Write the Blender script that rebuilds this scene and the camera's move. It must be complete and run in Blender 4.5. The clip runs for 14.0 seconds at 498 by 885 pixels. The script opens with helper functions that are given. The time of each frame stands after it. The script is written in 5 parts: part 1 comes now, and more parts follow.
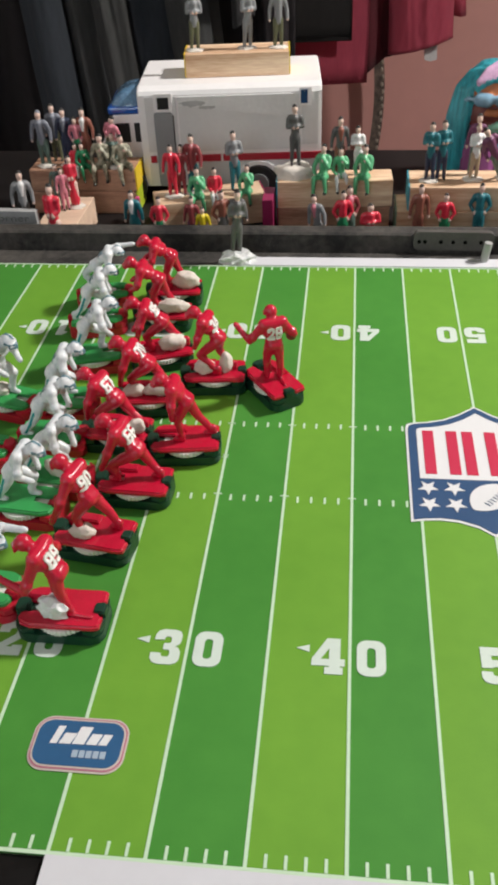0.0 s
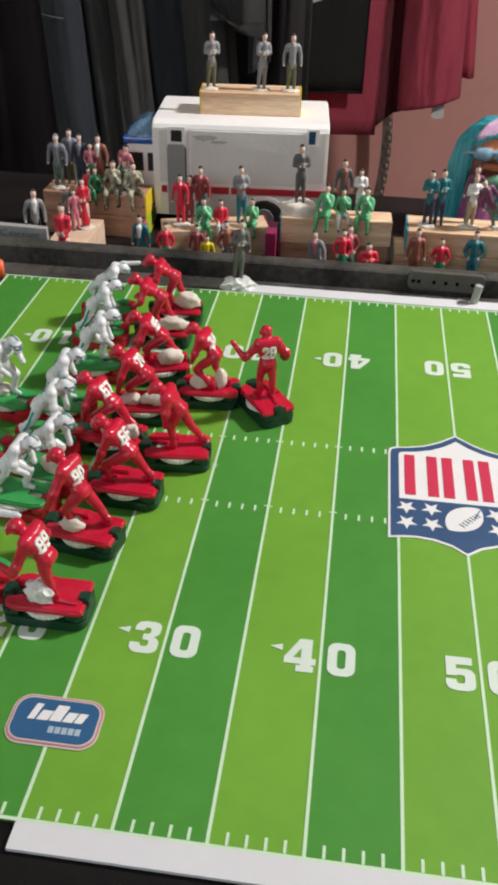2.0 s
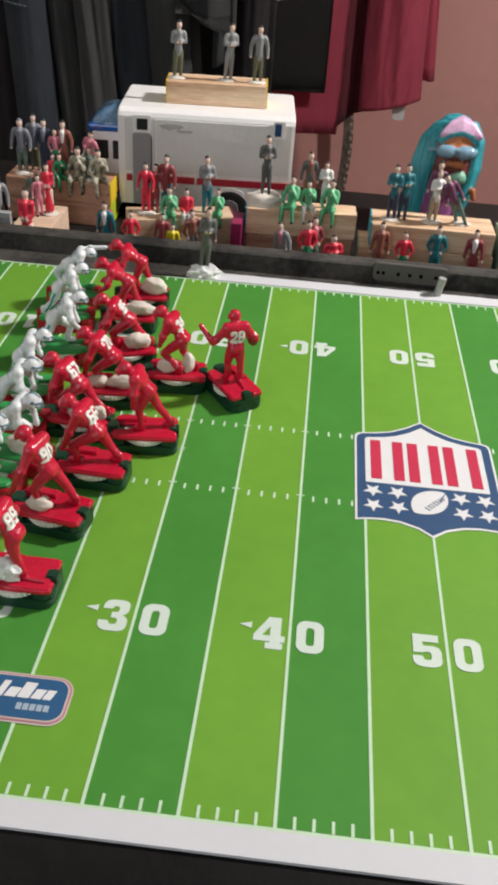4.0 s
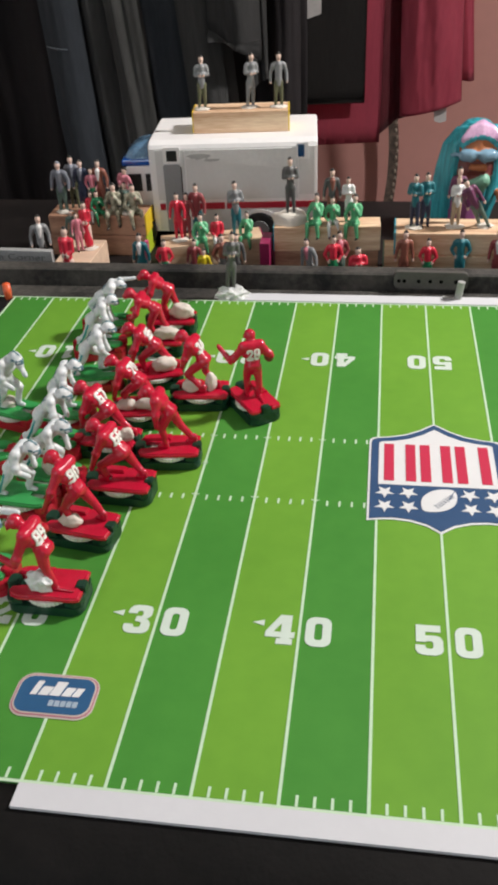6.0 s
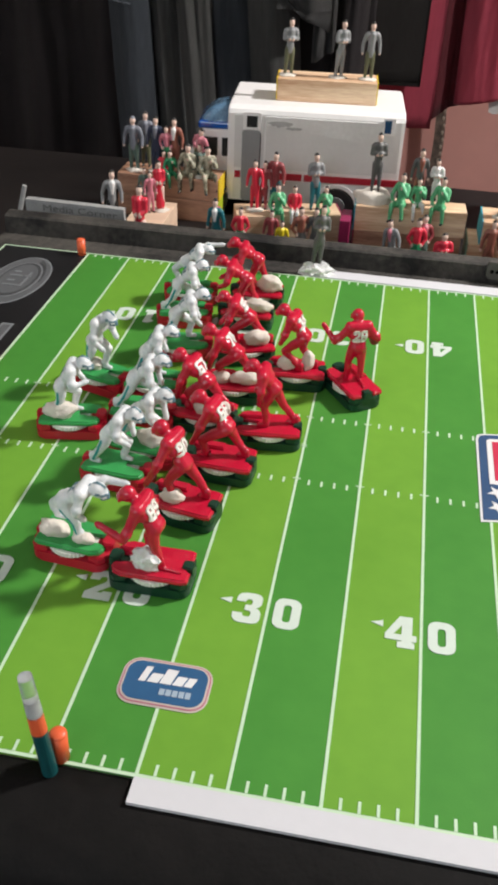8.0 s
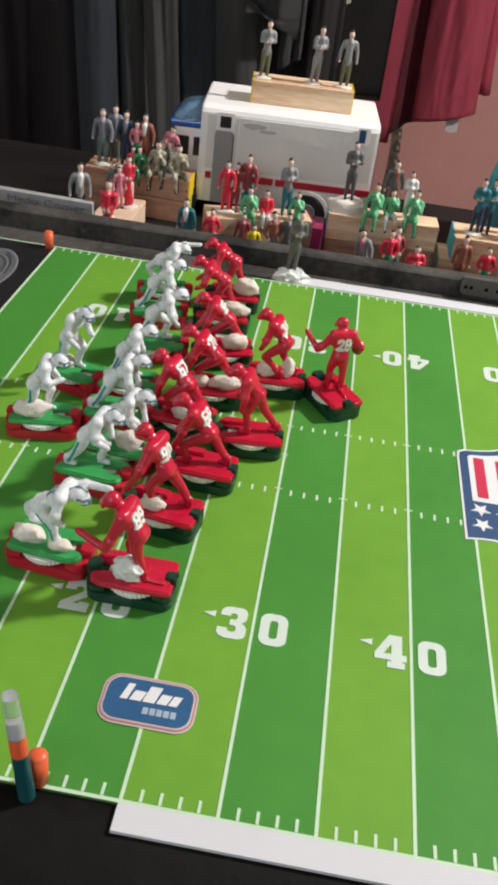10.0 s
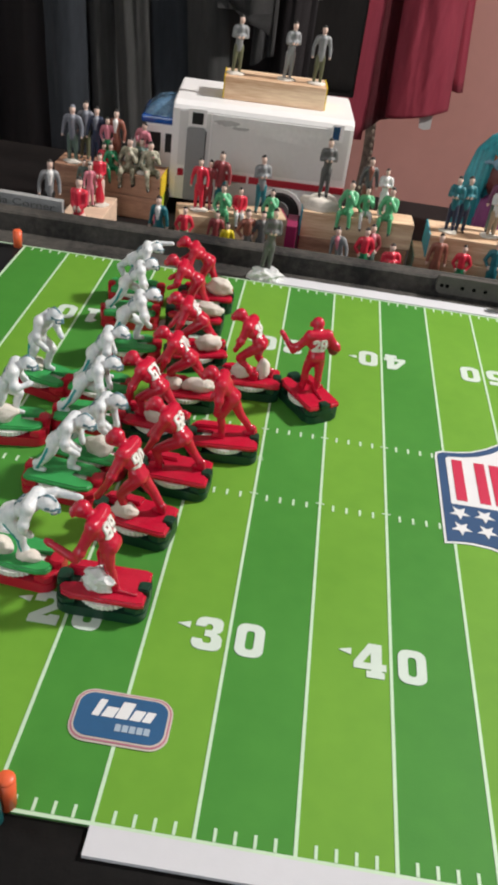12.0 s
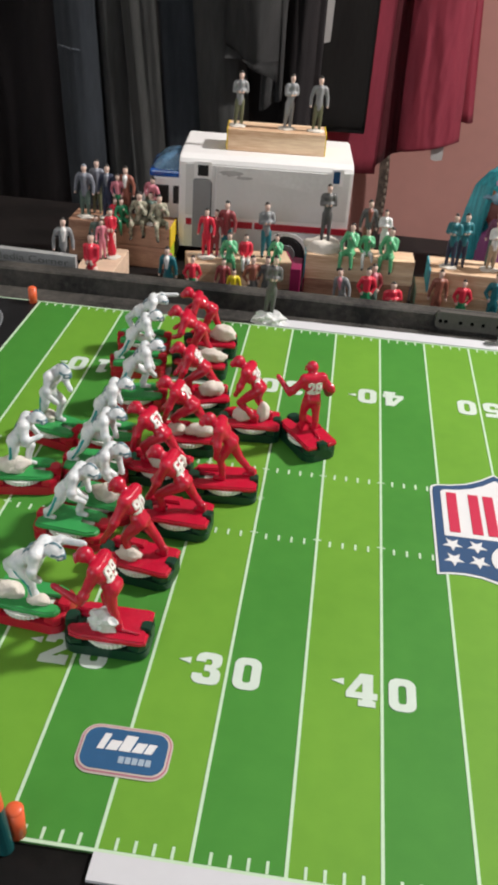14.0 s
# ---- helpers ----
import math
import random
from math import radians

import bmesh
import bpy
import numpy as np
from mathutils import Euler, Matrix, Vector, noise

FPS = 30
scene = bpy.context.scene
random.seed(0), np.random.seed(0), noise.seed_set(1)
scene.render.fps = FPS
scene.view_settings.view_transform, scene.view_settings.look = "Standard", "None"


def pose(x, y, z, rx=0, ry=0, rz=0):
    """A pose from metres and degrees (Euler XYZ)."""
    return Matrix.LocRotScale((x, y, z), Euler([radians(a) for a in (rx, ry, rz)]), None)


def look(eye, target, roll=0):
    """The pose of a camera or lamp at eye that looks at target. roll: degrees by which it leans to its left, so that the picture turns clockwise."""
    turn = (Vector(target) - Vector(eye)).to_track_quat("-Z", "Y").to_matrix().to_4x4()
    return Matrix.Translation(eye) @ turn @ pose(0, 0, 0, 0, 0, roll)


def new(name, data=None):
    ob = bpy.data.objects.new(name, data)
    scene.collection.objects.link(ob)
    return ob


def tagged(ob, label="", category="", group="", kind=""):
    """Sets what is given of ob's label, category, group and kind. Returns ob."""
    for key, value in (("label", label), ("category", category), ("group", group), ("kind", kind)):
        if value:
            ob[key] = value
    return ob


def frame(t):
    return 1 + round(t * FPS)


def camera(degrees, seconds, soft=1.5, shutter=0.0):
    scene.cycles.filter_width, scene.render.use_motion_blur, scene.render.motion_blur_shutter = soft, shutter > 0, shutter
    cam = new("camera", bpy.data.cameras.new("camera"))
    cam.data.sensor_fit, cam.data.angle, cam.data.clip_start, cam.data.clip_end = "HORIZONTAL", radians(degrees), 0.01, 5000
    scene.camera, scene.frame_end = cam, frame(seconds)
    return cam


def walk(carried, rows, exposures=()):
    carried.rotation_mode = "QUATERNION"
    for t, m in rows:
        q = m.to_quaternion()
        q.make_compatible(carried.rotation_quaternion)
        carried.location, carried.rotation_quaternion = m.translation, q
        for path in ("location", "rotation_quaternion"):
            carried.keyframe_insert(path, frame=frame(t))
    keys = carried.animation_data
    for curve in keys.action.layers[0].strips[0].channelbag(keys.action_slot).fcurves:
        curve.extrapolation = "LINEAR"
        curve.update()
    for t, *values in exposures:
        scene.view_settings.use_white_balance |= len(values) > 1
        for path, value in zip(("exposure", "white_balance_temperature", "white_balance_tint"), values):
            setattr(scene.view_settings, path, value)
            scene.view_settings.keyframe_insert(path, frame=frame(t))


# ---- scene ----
cam = camera(32.09, 14.0, soft=3.6)
walk(cam, [
    (0.0, pose(-0.0837, -0.1580, 0.3248, 52.396, 2.207, 5.913)),
    (0.5, pose(-0.0786, -0.1718, 0.3282, 53.152, 2.423, 7.197)),
    (1.0, pose(-0.0787, -0.1837, 0.3375, 54.001, 1.497, 7.155)),
    (1.5, pose(-0.0832, -0.1849, 0.3291, 55.257, -0.672, 6.601)),
    (2.0, pose(-0.0798, -0.1857, 0.3228, 55.179, -1.218, 7.593)),
    (2.5, pose(-0.0834, -0.1916, 0.3200, 56.031, -2.312, 6.717)),
    (3.0, pose(-0.0877, -0.1871, 0.3132, 55.457, -3.735, 5.619)),
    (5.5, pose(-0.0628, -0.2124, 0.3255, 55.456, 0.276, 7.055)),
    (6.0, pose(-0.0450, -0.2168, 0.3340, 56.021, 2.342, 7.870)),
    (6.5, pose(-0.0472, -0.2229, 0.3346, 56.651, 1.655, 7.470)),
    (7.0, pose(-0.0626, -0.2334, 0.3352, 56.055, 1.994, 11.332)),
    (7.5, pose(-0.0906, -0.2252, 0.3444, 56.426, 0.636, 12.250)),
    (8.0, pose(-0.1182, -0.2019, 0.3183, 54.662, -1.969, 10.223)),
    (8.5, pose(-0.1204, -0.2051, 0.3156, 55.461, -3.361, 9.050)),
    (11.0, pose(-0.1594, -0.1787, 0.3017, 54.781, -7.022, 7.736)),
    (11.5, pose(-0.1530, -0.1759, 0.3012, 54.495, -6.679, 7.016)),
    (12.0, pose(-0.1469, -0.1798, 0.3039, 55.194, -6.624, 6.405)),
    (12.5, pose(-0.1453, -0.1862, 0.3083, 55.651, -5.936, 7.204)),
    (13.0, pose(-0.1277, -0.1980, 0.3264, 57.062, -3.009, 8.110)),
    (13.5, pose(-0.1215, -0.1991, 0.3284, 57.407, -2.714, 7.634)),
    (14.0, pose(-0.1246, -0.1955, 0.3267, 57.128, -3.506, 7.141)),
], exposures=((0.0, 0.0), (3.0, -0.04), (6.5, 0.0), (7.5, 0.17), (8.5, 0.17), (11.5, 0.06), (14.0, 0.08)))

from mathutils.bvhtree import BVHTree

# ---- light ----
world = bpy.data.worlds.new("room_dark")
world.use_nodes = True
world.node_tree.nodes["Background"].inputs[0].default_value = (0.9, 0.85, 0.8, 1)
world.node_tree.nodes["Background"].inputs[1].default_value = 0.035
scene.world = world

lamp_data = bpy.data.lights.new("ceiling_lamp_light", "AREA")
lamp_data.shape, lamp_data.size, lamp_data.energy = "DISK", 0.17, 40.5
lamp_data.color = (1.0, 0.96, 0.93)
lamp_ob = new("ceiling_lamp_light", lamp_data)
lamp_ob.matrix_world = look((1.05, 0.82, 1.24), (0.0, 0.5, 0))


# cool fill lamp added behind the camera to brighten fronts; its window is unseen
fill_data = bpy.data.lights.new("added_cool_fill", "AREA")
fill_data.shape, fill_data.size, fill_data.size_y, fill_data.energy = "RECTANGLE", 1.1, 0.9, 9.5
fill_data.color = (0.80, 0.91, 1.0)
fill_ob = new("added_cool_fill", fill_data)
fill_ob.matrix_world = look((-0.75, -1.47, 0.85), (-0.2, 0.6, 0.0))


# ---- materials ----
def mat(name, col, rough=0.5, var=0.12, scale=60.0, bump=0.0, bscale=300.0, metal=0.0, col2=None, spec=0.5, coat=0.0,
        stretch=None, sheen=0.0, rnd=0.0, band=(0.3, 0.7), fine=0.35):
    m = bpy.data.materials.new(name)
    m.use_nodes = True
    nt = m.node_tree
    p = nt.nodes["Principled BSDF"]
    p.inputs["Roughness"].default_value = rough
    p.inputs["Metallic"].default_value = metal
    p.inputs["Specular IOR Level"].default_value = spec
    p.inputs["Coat Weight"].default_value = coat
    p.inputs["Sheen Weight"].default_value = sheen
    tc = nt.nodes.new("ShaderNodeTexCoord")
    src = tc.outputs["Object"]
    if stretch:
        mp = nt.nodes.new("ShaderNodeMapping")
        mp.inputs["Scale"].default_value = stretch
        nt.links.new(src, mp.inputs[0])
        src = mp.outputs[0]
    n1 = nt.nodes.new("ShaderNodeTexNoise")
    n1.inputs["Scale"].default_value, n1.inputs["Detail"].default_value = scale, 6
    n2 = nt.nodes.new("ShaderNodeTexNoise")
    n2.inputs["Scale"].default_value, n2.inputs["Detail"].default_value = scale * 9, 3
    nt.links.new(src, n1.inputs[0])
    nt.links.new(src, n2.inputs[0])
    add = nt.nodes.new("ShaderNodeMix")
    add.inputs[0].default_value = fine
    nt.links.new(n1.outputs[0], add.inputs[2])
    nt.links.new(n2.outputs[0], add.inputs[3])
    fac = add.outputs[0]
    ramp = nt.nodes.new("ShaderNodeValToRGB")
    a = [max(0.0, c * (1 - var)) for c in col]
    b = [min(1.0, c * (1 + var)) for c in (col2 or col)]
    ramp.color_ramp.elements[0].position, ramp.color_ramp.elements[1].position = band
    ramp.color_ramp.elements[0].color, ramp.color_ramp.elements[1].color = (*a, 1), (*b, 1)
    nt.links.new(fac, ramp.inputs[0])
    out = ramp.outputs[0]
    if rnd:
        oi = nt.nodes.new("ShaderNodeObjectInfo")
        hs = nt.nodes.new("ShaderNodeHueSaturation")
        mr = nt.nodes.new("ShaderNodeMapRange")
        mr.inputs["To Min"].default_value, mr.inputs["To Max"].default_value = 1 - rnd, 1 + rnd
        nt.links.new(oi.outputs["Random"], mr.inputs[0])
        nt.links.new(mr.outputs[0], hs.inputs["Value"])
        nt.links.new(out, hs.inputs["Color"])
        out = hs.outputs[0]
    nt.links.new(out, p.inputs["Base Color"])
    rr = nt.nodes.new("ShaderNodeMapRange")
    rr.inputs["To Min"].default_value, rr.inputs["To Max"].default_value = max(0.02, rough * 0.8), min(1.0, rough * 1.2)
    nt.links.new(fac, rr.inputs[0])
    nt.links.new(rr.outputs[0], p.inputs["Roughness"])
    if bump:
        nb = nt.nodes.new("ShaderNodeTexNoise")
        nb.inputs["Scale"].default_value, nb.inputs["Detail"].default_value = bscale, 4
        nt.links.new(src, nb.inputs[0])
        bp = nt.nodes.new("ShaderNodeBump")
        bp.inputs["Strength"].default_value, bp.inputs["Distance"].default_value = bump, 0.001
        nt.links.new(nb.outputs[0], bp.inputs["Height"])
        nt.links.new(bp.outputs[0], p.inputs["Normal"])
    return m


def glass_mat(name, col, rough=0.1):
    m = bpy.data.materials.new(name)
    m.use_nodes = True
    p = m.node_tree.nodes["Principled BSDF"]
    p.inputs["Base Color"].default_value = (*col, 1)
    p.inputs["Roughness"].default_value = rough
    p.inputs["Transmission Weight"].default_value = 0.85
    p.inputs["IOR"].default_value = 1.4
    return m


M_LIGHT = mat("turf_print_light", (0.130, 0.320, 0.030), 0.58, 0.07, 9, 0.05, 900, col2=(0.147, 0.334, 0.033), spec=0.22)
M_DARK = mat("turf_print_dark", (0.052, 0.230, 0.031), 0.58, 0.08, 9, 0.05, 900, col2=(0.063, 0.246, 0.035), spec=0.22)
M_LINE = mat("line_print_white", (0.52, 0.69, 0.49), 0.5, 0.05, 40)
M_PRINT = mat("number_print_white", (0.59, 0.68, 0.60), 0.45, 0.05, 40)
M_EZ = mat("end_zone_print_black", (0.012, 0.012, 0.013), 0.4, 0.3, 15)
M_EZGREY = mat("end_zone_print_grey", (0.2, 0.21, 0.22), 0.4, 0.08, 30)
M_EZGREY2 = mat("end_zone_print_mid_grey", (0.11, 0.115, 0.12), 0.4, 0.08, 30)
M_EZDARK = mat("end_zone_print_dark_grey", (0.06, 0.062, 0.065), 0.4, 0.1, 30)
M_NAVY = mat("print_navy", (0.030, 0.078, 0.175), 0.4, 0.06, 40)
M_LOGOW = mat("print_logo_white", (0.72, 0.72, 0.72), 0.4, 0.03, 40)
M_LOGOR = mat("print_logo_red", (0.54, 0.030, 0.075), 0.4, 0.05, 40)
M_BADGE = mat("badge_blue", (0.022, 0.095, 0.215), 0.4, 0.06, 40)
M_BARPALE = mat("badge_pale_blue", (0.34, 0.42, 0.50), 0.45, 0.05, 40)
M_CREAM = mat("badge_cream", (0.56, 0.50, 0.44), 0.45, 0.06, 40)
M_PINKLINE = mat("badge_pink_line", (0.45, 0.16, 0.22), 0.45, 0.05, 40)
M_PAPER = mat("white_paper", (0.60, 0.60, 0.625), 0.7, 0.03, 20, 0.05, 600)
M_TISSUE = mat("crumpled_white_tissue", (0.60, 0.62, 0.62), 0.9, 0.1, 200, 0.8, 500, col2=(0.80, 0.80, 0.78))
M_FRAME = mat("black_painted_frame", (0.0030, 0.0028, 0.0028), 0.7, 0.4, 14, 0.25, 400, col2=(0.0075, 0.0066, 0.0063), spec=0.15)
M_RAIL = mat("dusty_black_foam", (0.0085, 0.0077, 0.0070), 0.75, 0.4, 20, 0.7, 420, col2=(0.082, 0.074, 0.064), band=(0.38, 0.74), fine=0.3)
M_TABLE = mat("dark_brown_table", (0.0080, 0.0064, 0.0062), 0.6, 0.3, 12, 0.1, 200, col2=(0.0125, 0.0095, 0.0090), spec=0.25)
M_WALL = mat("pink_wall_paint", (0.60, 0.30, 0.262), 0.8, 0.06, 3, 0.15, 120)
M_PALE = mat("pale_wall_paint", (0.78, 0.74, 0.70), 0.8, 0.06, 3, 0.1, 120)
M_CEIL = mat("ceiling_paint", (0.85, 0.84, 0.82), 0.85, 0.04, 3)
M_CARPET = mat("brown_carpet", (0.08, 0.06, 0.05), 0.95, 0.3, 30, 0.5, 300)
M_RED = mat("glossy_red_plastic", (0.52, 0.008, 0.036), 0.23, 0.14, 90, 0.45, 300, coat=0.25)
M_REDBASE = mat("red_base_plastic", (0.47, 0.010, 0.030), 0.36, 0.1, 80, 0.05, 500)
M_GRN = mat("green_platform_plastic", (0.040, 0.33, 0.085), 0.35, 0.1, 80, 0.04, 500)
M_DKGRN = mat("dark_green_base_plastic", (0.006, 0.04, 0.022), 0.35, 0.15, 80, 0.05, 500)
M_WHITE = mat("white_plastic", (0.60, 0.655, 0.68), 0.38, 0.06, 170, 0.3, 380, col2=(0.80, 0.80, 0.79), band=(0.38, 0.62))
M_DIAL = mat("white_dial_plastic", (0.78, 0.76, 0.72), 0.45, 0.05, 80)
M_TEAL = mat("teal_paint", (0.02, 0.30, 0.30), 0.4, 0.15, 80)
M_NAVYP = mat("grey_blue_paint", (0.10, 0.20, 0.24), 0.4, 0.2, 80)
M_CLAY = mat("white_clay_weight", (0.72, 0.66, 0.58), 0.85, 0.12, 150, 0.7, 700)
M_SKIN = mat("painted_skin", (0.74, 0.53, 0.44), 0.5, 0.1, 200)
M_HAIR = mat("painted_hair", (0.02, 0.016, 0.014), 0.6, 0.2, 200)
M_BALL = mat("brown_ball", (0.16, 0.03, 0.02), 0.5, 0.2, 200)
M_WOOD = mat("pine_block", (0.58, 0.31, 0.165), 0.6, 0.12, 13, 0.2, 250, col2=(0.80, 0.62, 0.43), stretch=(0.6, 9, 9), rnd=0.10, band=(0.34, 0.66))
M_WOODRED = mat("reddish_wood_block", (0.33, 0.16, 0.10), 0.55, 0.14, 14, 0.15, 250, col2=(0.52, 0.30, 0.19), stretch=(1, 9, 9), rnd=0.06, band=(0.36, 0.62))
M_WOODPALE = mat("pale_wood_block", (0.66, 0.46, 0.34), 0.65, 0.12, 14, 0.15, 250, col2=(0.75, 0.56, 0.40), stretch=(1, 7, 7))
M_YELLOW = mat("yellow_paint", (0.72, 0.50, 0.02), 0.4, 0.08, 60)
M_LIME = mat("lime_paint", (0.42, 0.52, 0.03), 0.4, 0.08, 60)
M_ROSE = mat("rose_pink_paint", (0.62, 0.09, 0.24), 0.4, 0.08, 60)
M_MAGENTA = mat("magenta_paint", (0.27, 0.014, 0.075), 0.4, 0.1, 60)
M_TURQ = mat("turquoise_paint", (0.03, 0.32, 0.42), 0.45, 0.1, 60)
M_SAGE = mat("sage_green_paint", (0.13, 0.24, 0.17), 0.5, 0.12, 60)
M_VAN = mat("white_van_plastic", (0.84, 0.82, 0.81), 0.45, 0.05, 18, 0.06, 250)
M_VANGREY = mat("grey_van_panel", (0.67, 0.66, 0.65), 0.5, 0.06, 20, 0.06, 250)
M_VANDOOR = mat("grey_van_door", (0.24, 0.245, 0.25), 0.5, 0.08, 25)
M_KNOB = mat("grey_blue_plastic", (0.20, 0.24, 0.26), 0.3, 0.15, 60, coat=0.3)
M_KNOBTOP = mat("pale_grey_plastic", (0.36, 0.36, 0.34), 0.4, 0.15, 60)
M_SCUFF = mat("grey_scuff", (0.42, 0.415, 0.41), 0.6, 0.2, 60)
M_FILM = mat("pale_loose_film", (0.72, 0.71, 0.70), 0.42, 0.10, 26, 0.5, 90)
M_STRIPE = mat("van_red_stripe", (0.38, 0.01, 0.03), 0.4, 0.06, 60)
M_TYRE = mat("black_tyre_rubber", (0.014, 0.014, 0.015), 0.7, 0.3, 80, 0.3, 400)
M_BLACK = mat("black_plastic", (0.012, 0.012, 0.014), 0.35, 0.3, 60)
M_BLUEDOME = mat("translucent_blue_plastic", (0.012, 0.085, 0.36), 0.15, 0.4, 60, coat=0.4)
M_DOME = mat("smoky_dome_plastic", (0.05, 0.14, 0.27), 0.12, 0.5, 40, coat=0.5, col2=(0.13, 0.24, 0.36))
M_BLUEWIN = mat("blue_window", (0.02, 0.06, 0.16), 0.15, 0.2, 60)
M_CONC = mat("grey_sign_board", (0.34, 0.34, 0.335), 0.8, 0.25, 60, 0.4, 500)
M_CONC2 = mat("greyish_label_cloth", (0.46, 0.44, 0.43), 0.8, 0.12, 40, 0.2, 400)
M_INK = mat("faded_ink", (0.17, 0.17, 0.165), 0.8, 0.2, 60)
M_PLATE = mat("dusty_grey_plate", (0.072, 0.068, 0.060), 0.6, 0.35, 60, 0.2, 300)
M_HOLE = mat("unlit_hole", (0.004, 0.004, 0.004), 0.95, 0.2, 60, spec=0.05)
M_STEEL = mat("dull_steel", (0.40, 0.40, 0.385), 0.6, 0.2, 60, metal=0.35)
M_ORANGE = mat("orange_plastic", (0.80, 0.13, 0.045), 0.4, 0.08, 60)
M_DKTEAL = mat("dark_teal_plastic", (0.008, 0.075, 0.08), 0.3, 0.15, 60)
M_CLEAR = glass_mat("clear_plastic", (0.9, 0.95, 0.92), 0.12)
M_HAIRTEAL = mat("teal_doll_hair", (0.015, 0.20, 0.24), 0.35, 0.45, 40, 0.6, 220, col2=(0.04, 0.34, 0.40), stretch=(6, 6, 0.6))
M_HAIRPINK = mat("pink_doll_hair", (0.50, 0.26, 0.50), 0.3, 0.2, 40, 0.5, 220, col2=(0.7, 0.45, 0.62))
M_DOLLSKIN = mat("orange_brown_vinyl", (0.42, 0.14, 0.05), 0.5, 0.1, 60)
M_DOLLDARK = mat("dark_brown_vinyl", (0.15, 0.035, 0.03), 0.45, 0.3, 60)
M_GLASSES = mat("pale_blue_plastic", (0.20, 0.34, 0.45), 0.2, 0.15, 60)
M_PURPLE = mat("purple_fabric", (0.24, 0.06, 0.19), 0.7, 0.2, 80)
M_MINT = mat("mint_plastic", (0.18, 0.40, 0.28), 0.5, 0.2, 60)


def cloth(name, col, var=0.25, sheen=0.15):
    return mat(name, col, 0.95, var, 10, 0.5, 500, stretch=(2, 2, 0.4), sheen=sheen, spec=0.2)


M_C = {
    "charcoal": cloth("charcoal_cloth", (0.092, 0.092, 0.091)), "olive": cloth("dark_olive_cloth", (0.101, 0.100, 0.097)),
    "navy": cloth("dark_navy_cloth", (0.062, 0.070, 0.083)), "black": cloth("black_cloth", (0.046, 0.040, 0.042), 0.15, 0.05),
    "maroon": cloth("maroon_cloth", (0.52, 0.088, 0.135), 0.12),
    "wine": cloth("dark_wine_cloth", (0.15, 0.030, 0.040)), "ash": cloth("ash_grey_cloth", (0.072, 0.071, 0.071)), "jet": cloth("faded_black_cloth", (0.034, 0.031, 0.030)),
}


def paint(name, col, rough=0.42):
    return mat(name, col, rough, 0.14, 150, 0.1, 600)


M_P = {
    "grey": paint("grey_figure_paint", (0.235, 0.24, 0.245)), "dkgrey": paint("dark_grey_figure_paint", (0.115, 0.113, 0.11)),
    "slate": paint("slate_figure_paint", (0.19, 0.20, 0.235)), "navy": paint("navy_figure_paint", (0.03, 0.04, 0.075)),
    "olive": paint("olive_figure_paint", (0.12, 0.125, 0.07)), "khaki": mat("camouflage_figure_paint", (0.13, 0.12, 0.075), 0.5, 0.2, 140, 0.1, 600, col2=(0.40, 0.38, 0.28), band=(0.42, 0.58), fine=0.2),
    "red": paint("red_figure_paint", (0.68, 0.036, 0.065), 0.3), "pink": paint("pink_figure_paint", (0.60, 0.20, 0.25)),
    "green": paint("green_figure_paint", (0.11, 0.42, 0.20), 0.35), "dkgreen": paint("dark_green_figure_paint", (0.02, 0.20, 0.085)),
    "teal": paint("teal_figure_paint", (0.022, 0.16, 0.19)), "brown": paint("brown_figure_paint", (0.27, 0.095, 0.065)),
    "maroon": paint("maroon_figure_paint", (0.28, 0.055, 0.06)), "white": paint("white_figure_paint", (0.75, 0.74, 0.72)),
    "yellow": paint("yellow_figure_paint", (0.72, 0.56, 0.02)), "black": paint("black_figure_paint", (0.015, 0.015, 0.015)),
    "purple": paint("purple_figure_paint", (0.16, 0.05, 0.11)), "tan": paint("tan_figure_paint", (0.40, 0.30, 0.20)),
    "greygreen": paint("grey_green_figure_paint", (0.10, 0.15, 0.125)),
}


# ---- mesh helpers ----
def link_bm(name, bm, mats, parent=None, smooth=False, bevel=0.0):
    if bevel:
        bmesh.ops.bevel(bm, geom=list(bm.edges), offset=bevel, segments=2, affect="EDGES", profile=0.6)
    bmesh.ops.recalc_face_normals(bm, faces=bm.faces)
    me = bpy.data.meshes.new(name)
    bm.to_mesh(me)
    bm.free()
    for m in (mats if isinstance(mats, (list, tuple)) else [mats]):
        me.materials.append(m)
    if smooth:
        me.polygons.foreach_set("use_smooth", [True] * len(me.polygons))
    ob = new(name, me)
    if parent:
        ob.parent = parent
    return ob


def part(name, bm, material, parent, label="", smooth=False, bevel=0.0):
    ob = link_bm(name, bm, material, parent, smooth, bevel)
    if label:
        ob["label"] = label
    return ob


def thing(name, m, label, category, group="", kind=""):
    ob = new(name)
    ob.empty_display_size = 0.01
    ob.matrix_basis = m
    return tagged(ob, label, category, group, kind)


def box(x0, y0, z0, x1, y1, z1, bm=None):
    bm = bm or bmesh.new()
    r = bmesh.ops.create_cube(bm, size=1)
    for v in r["verts"]:
        v.co = Vector(((x0 + x1) / 2 + v.co.x * (x1 - x0), (y0 + y1) / 2 + v.co.y * (y1 - y0), (z0 + z1) / 2 + v.co.z * (z1 - z0)))
    return bm


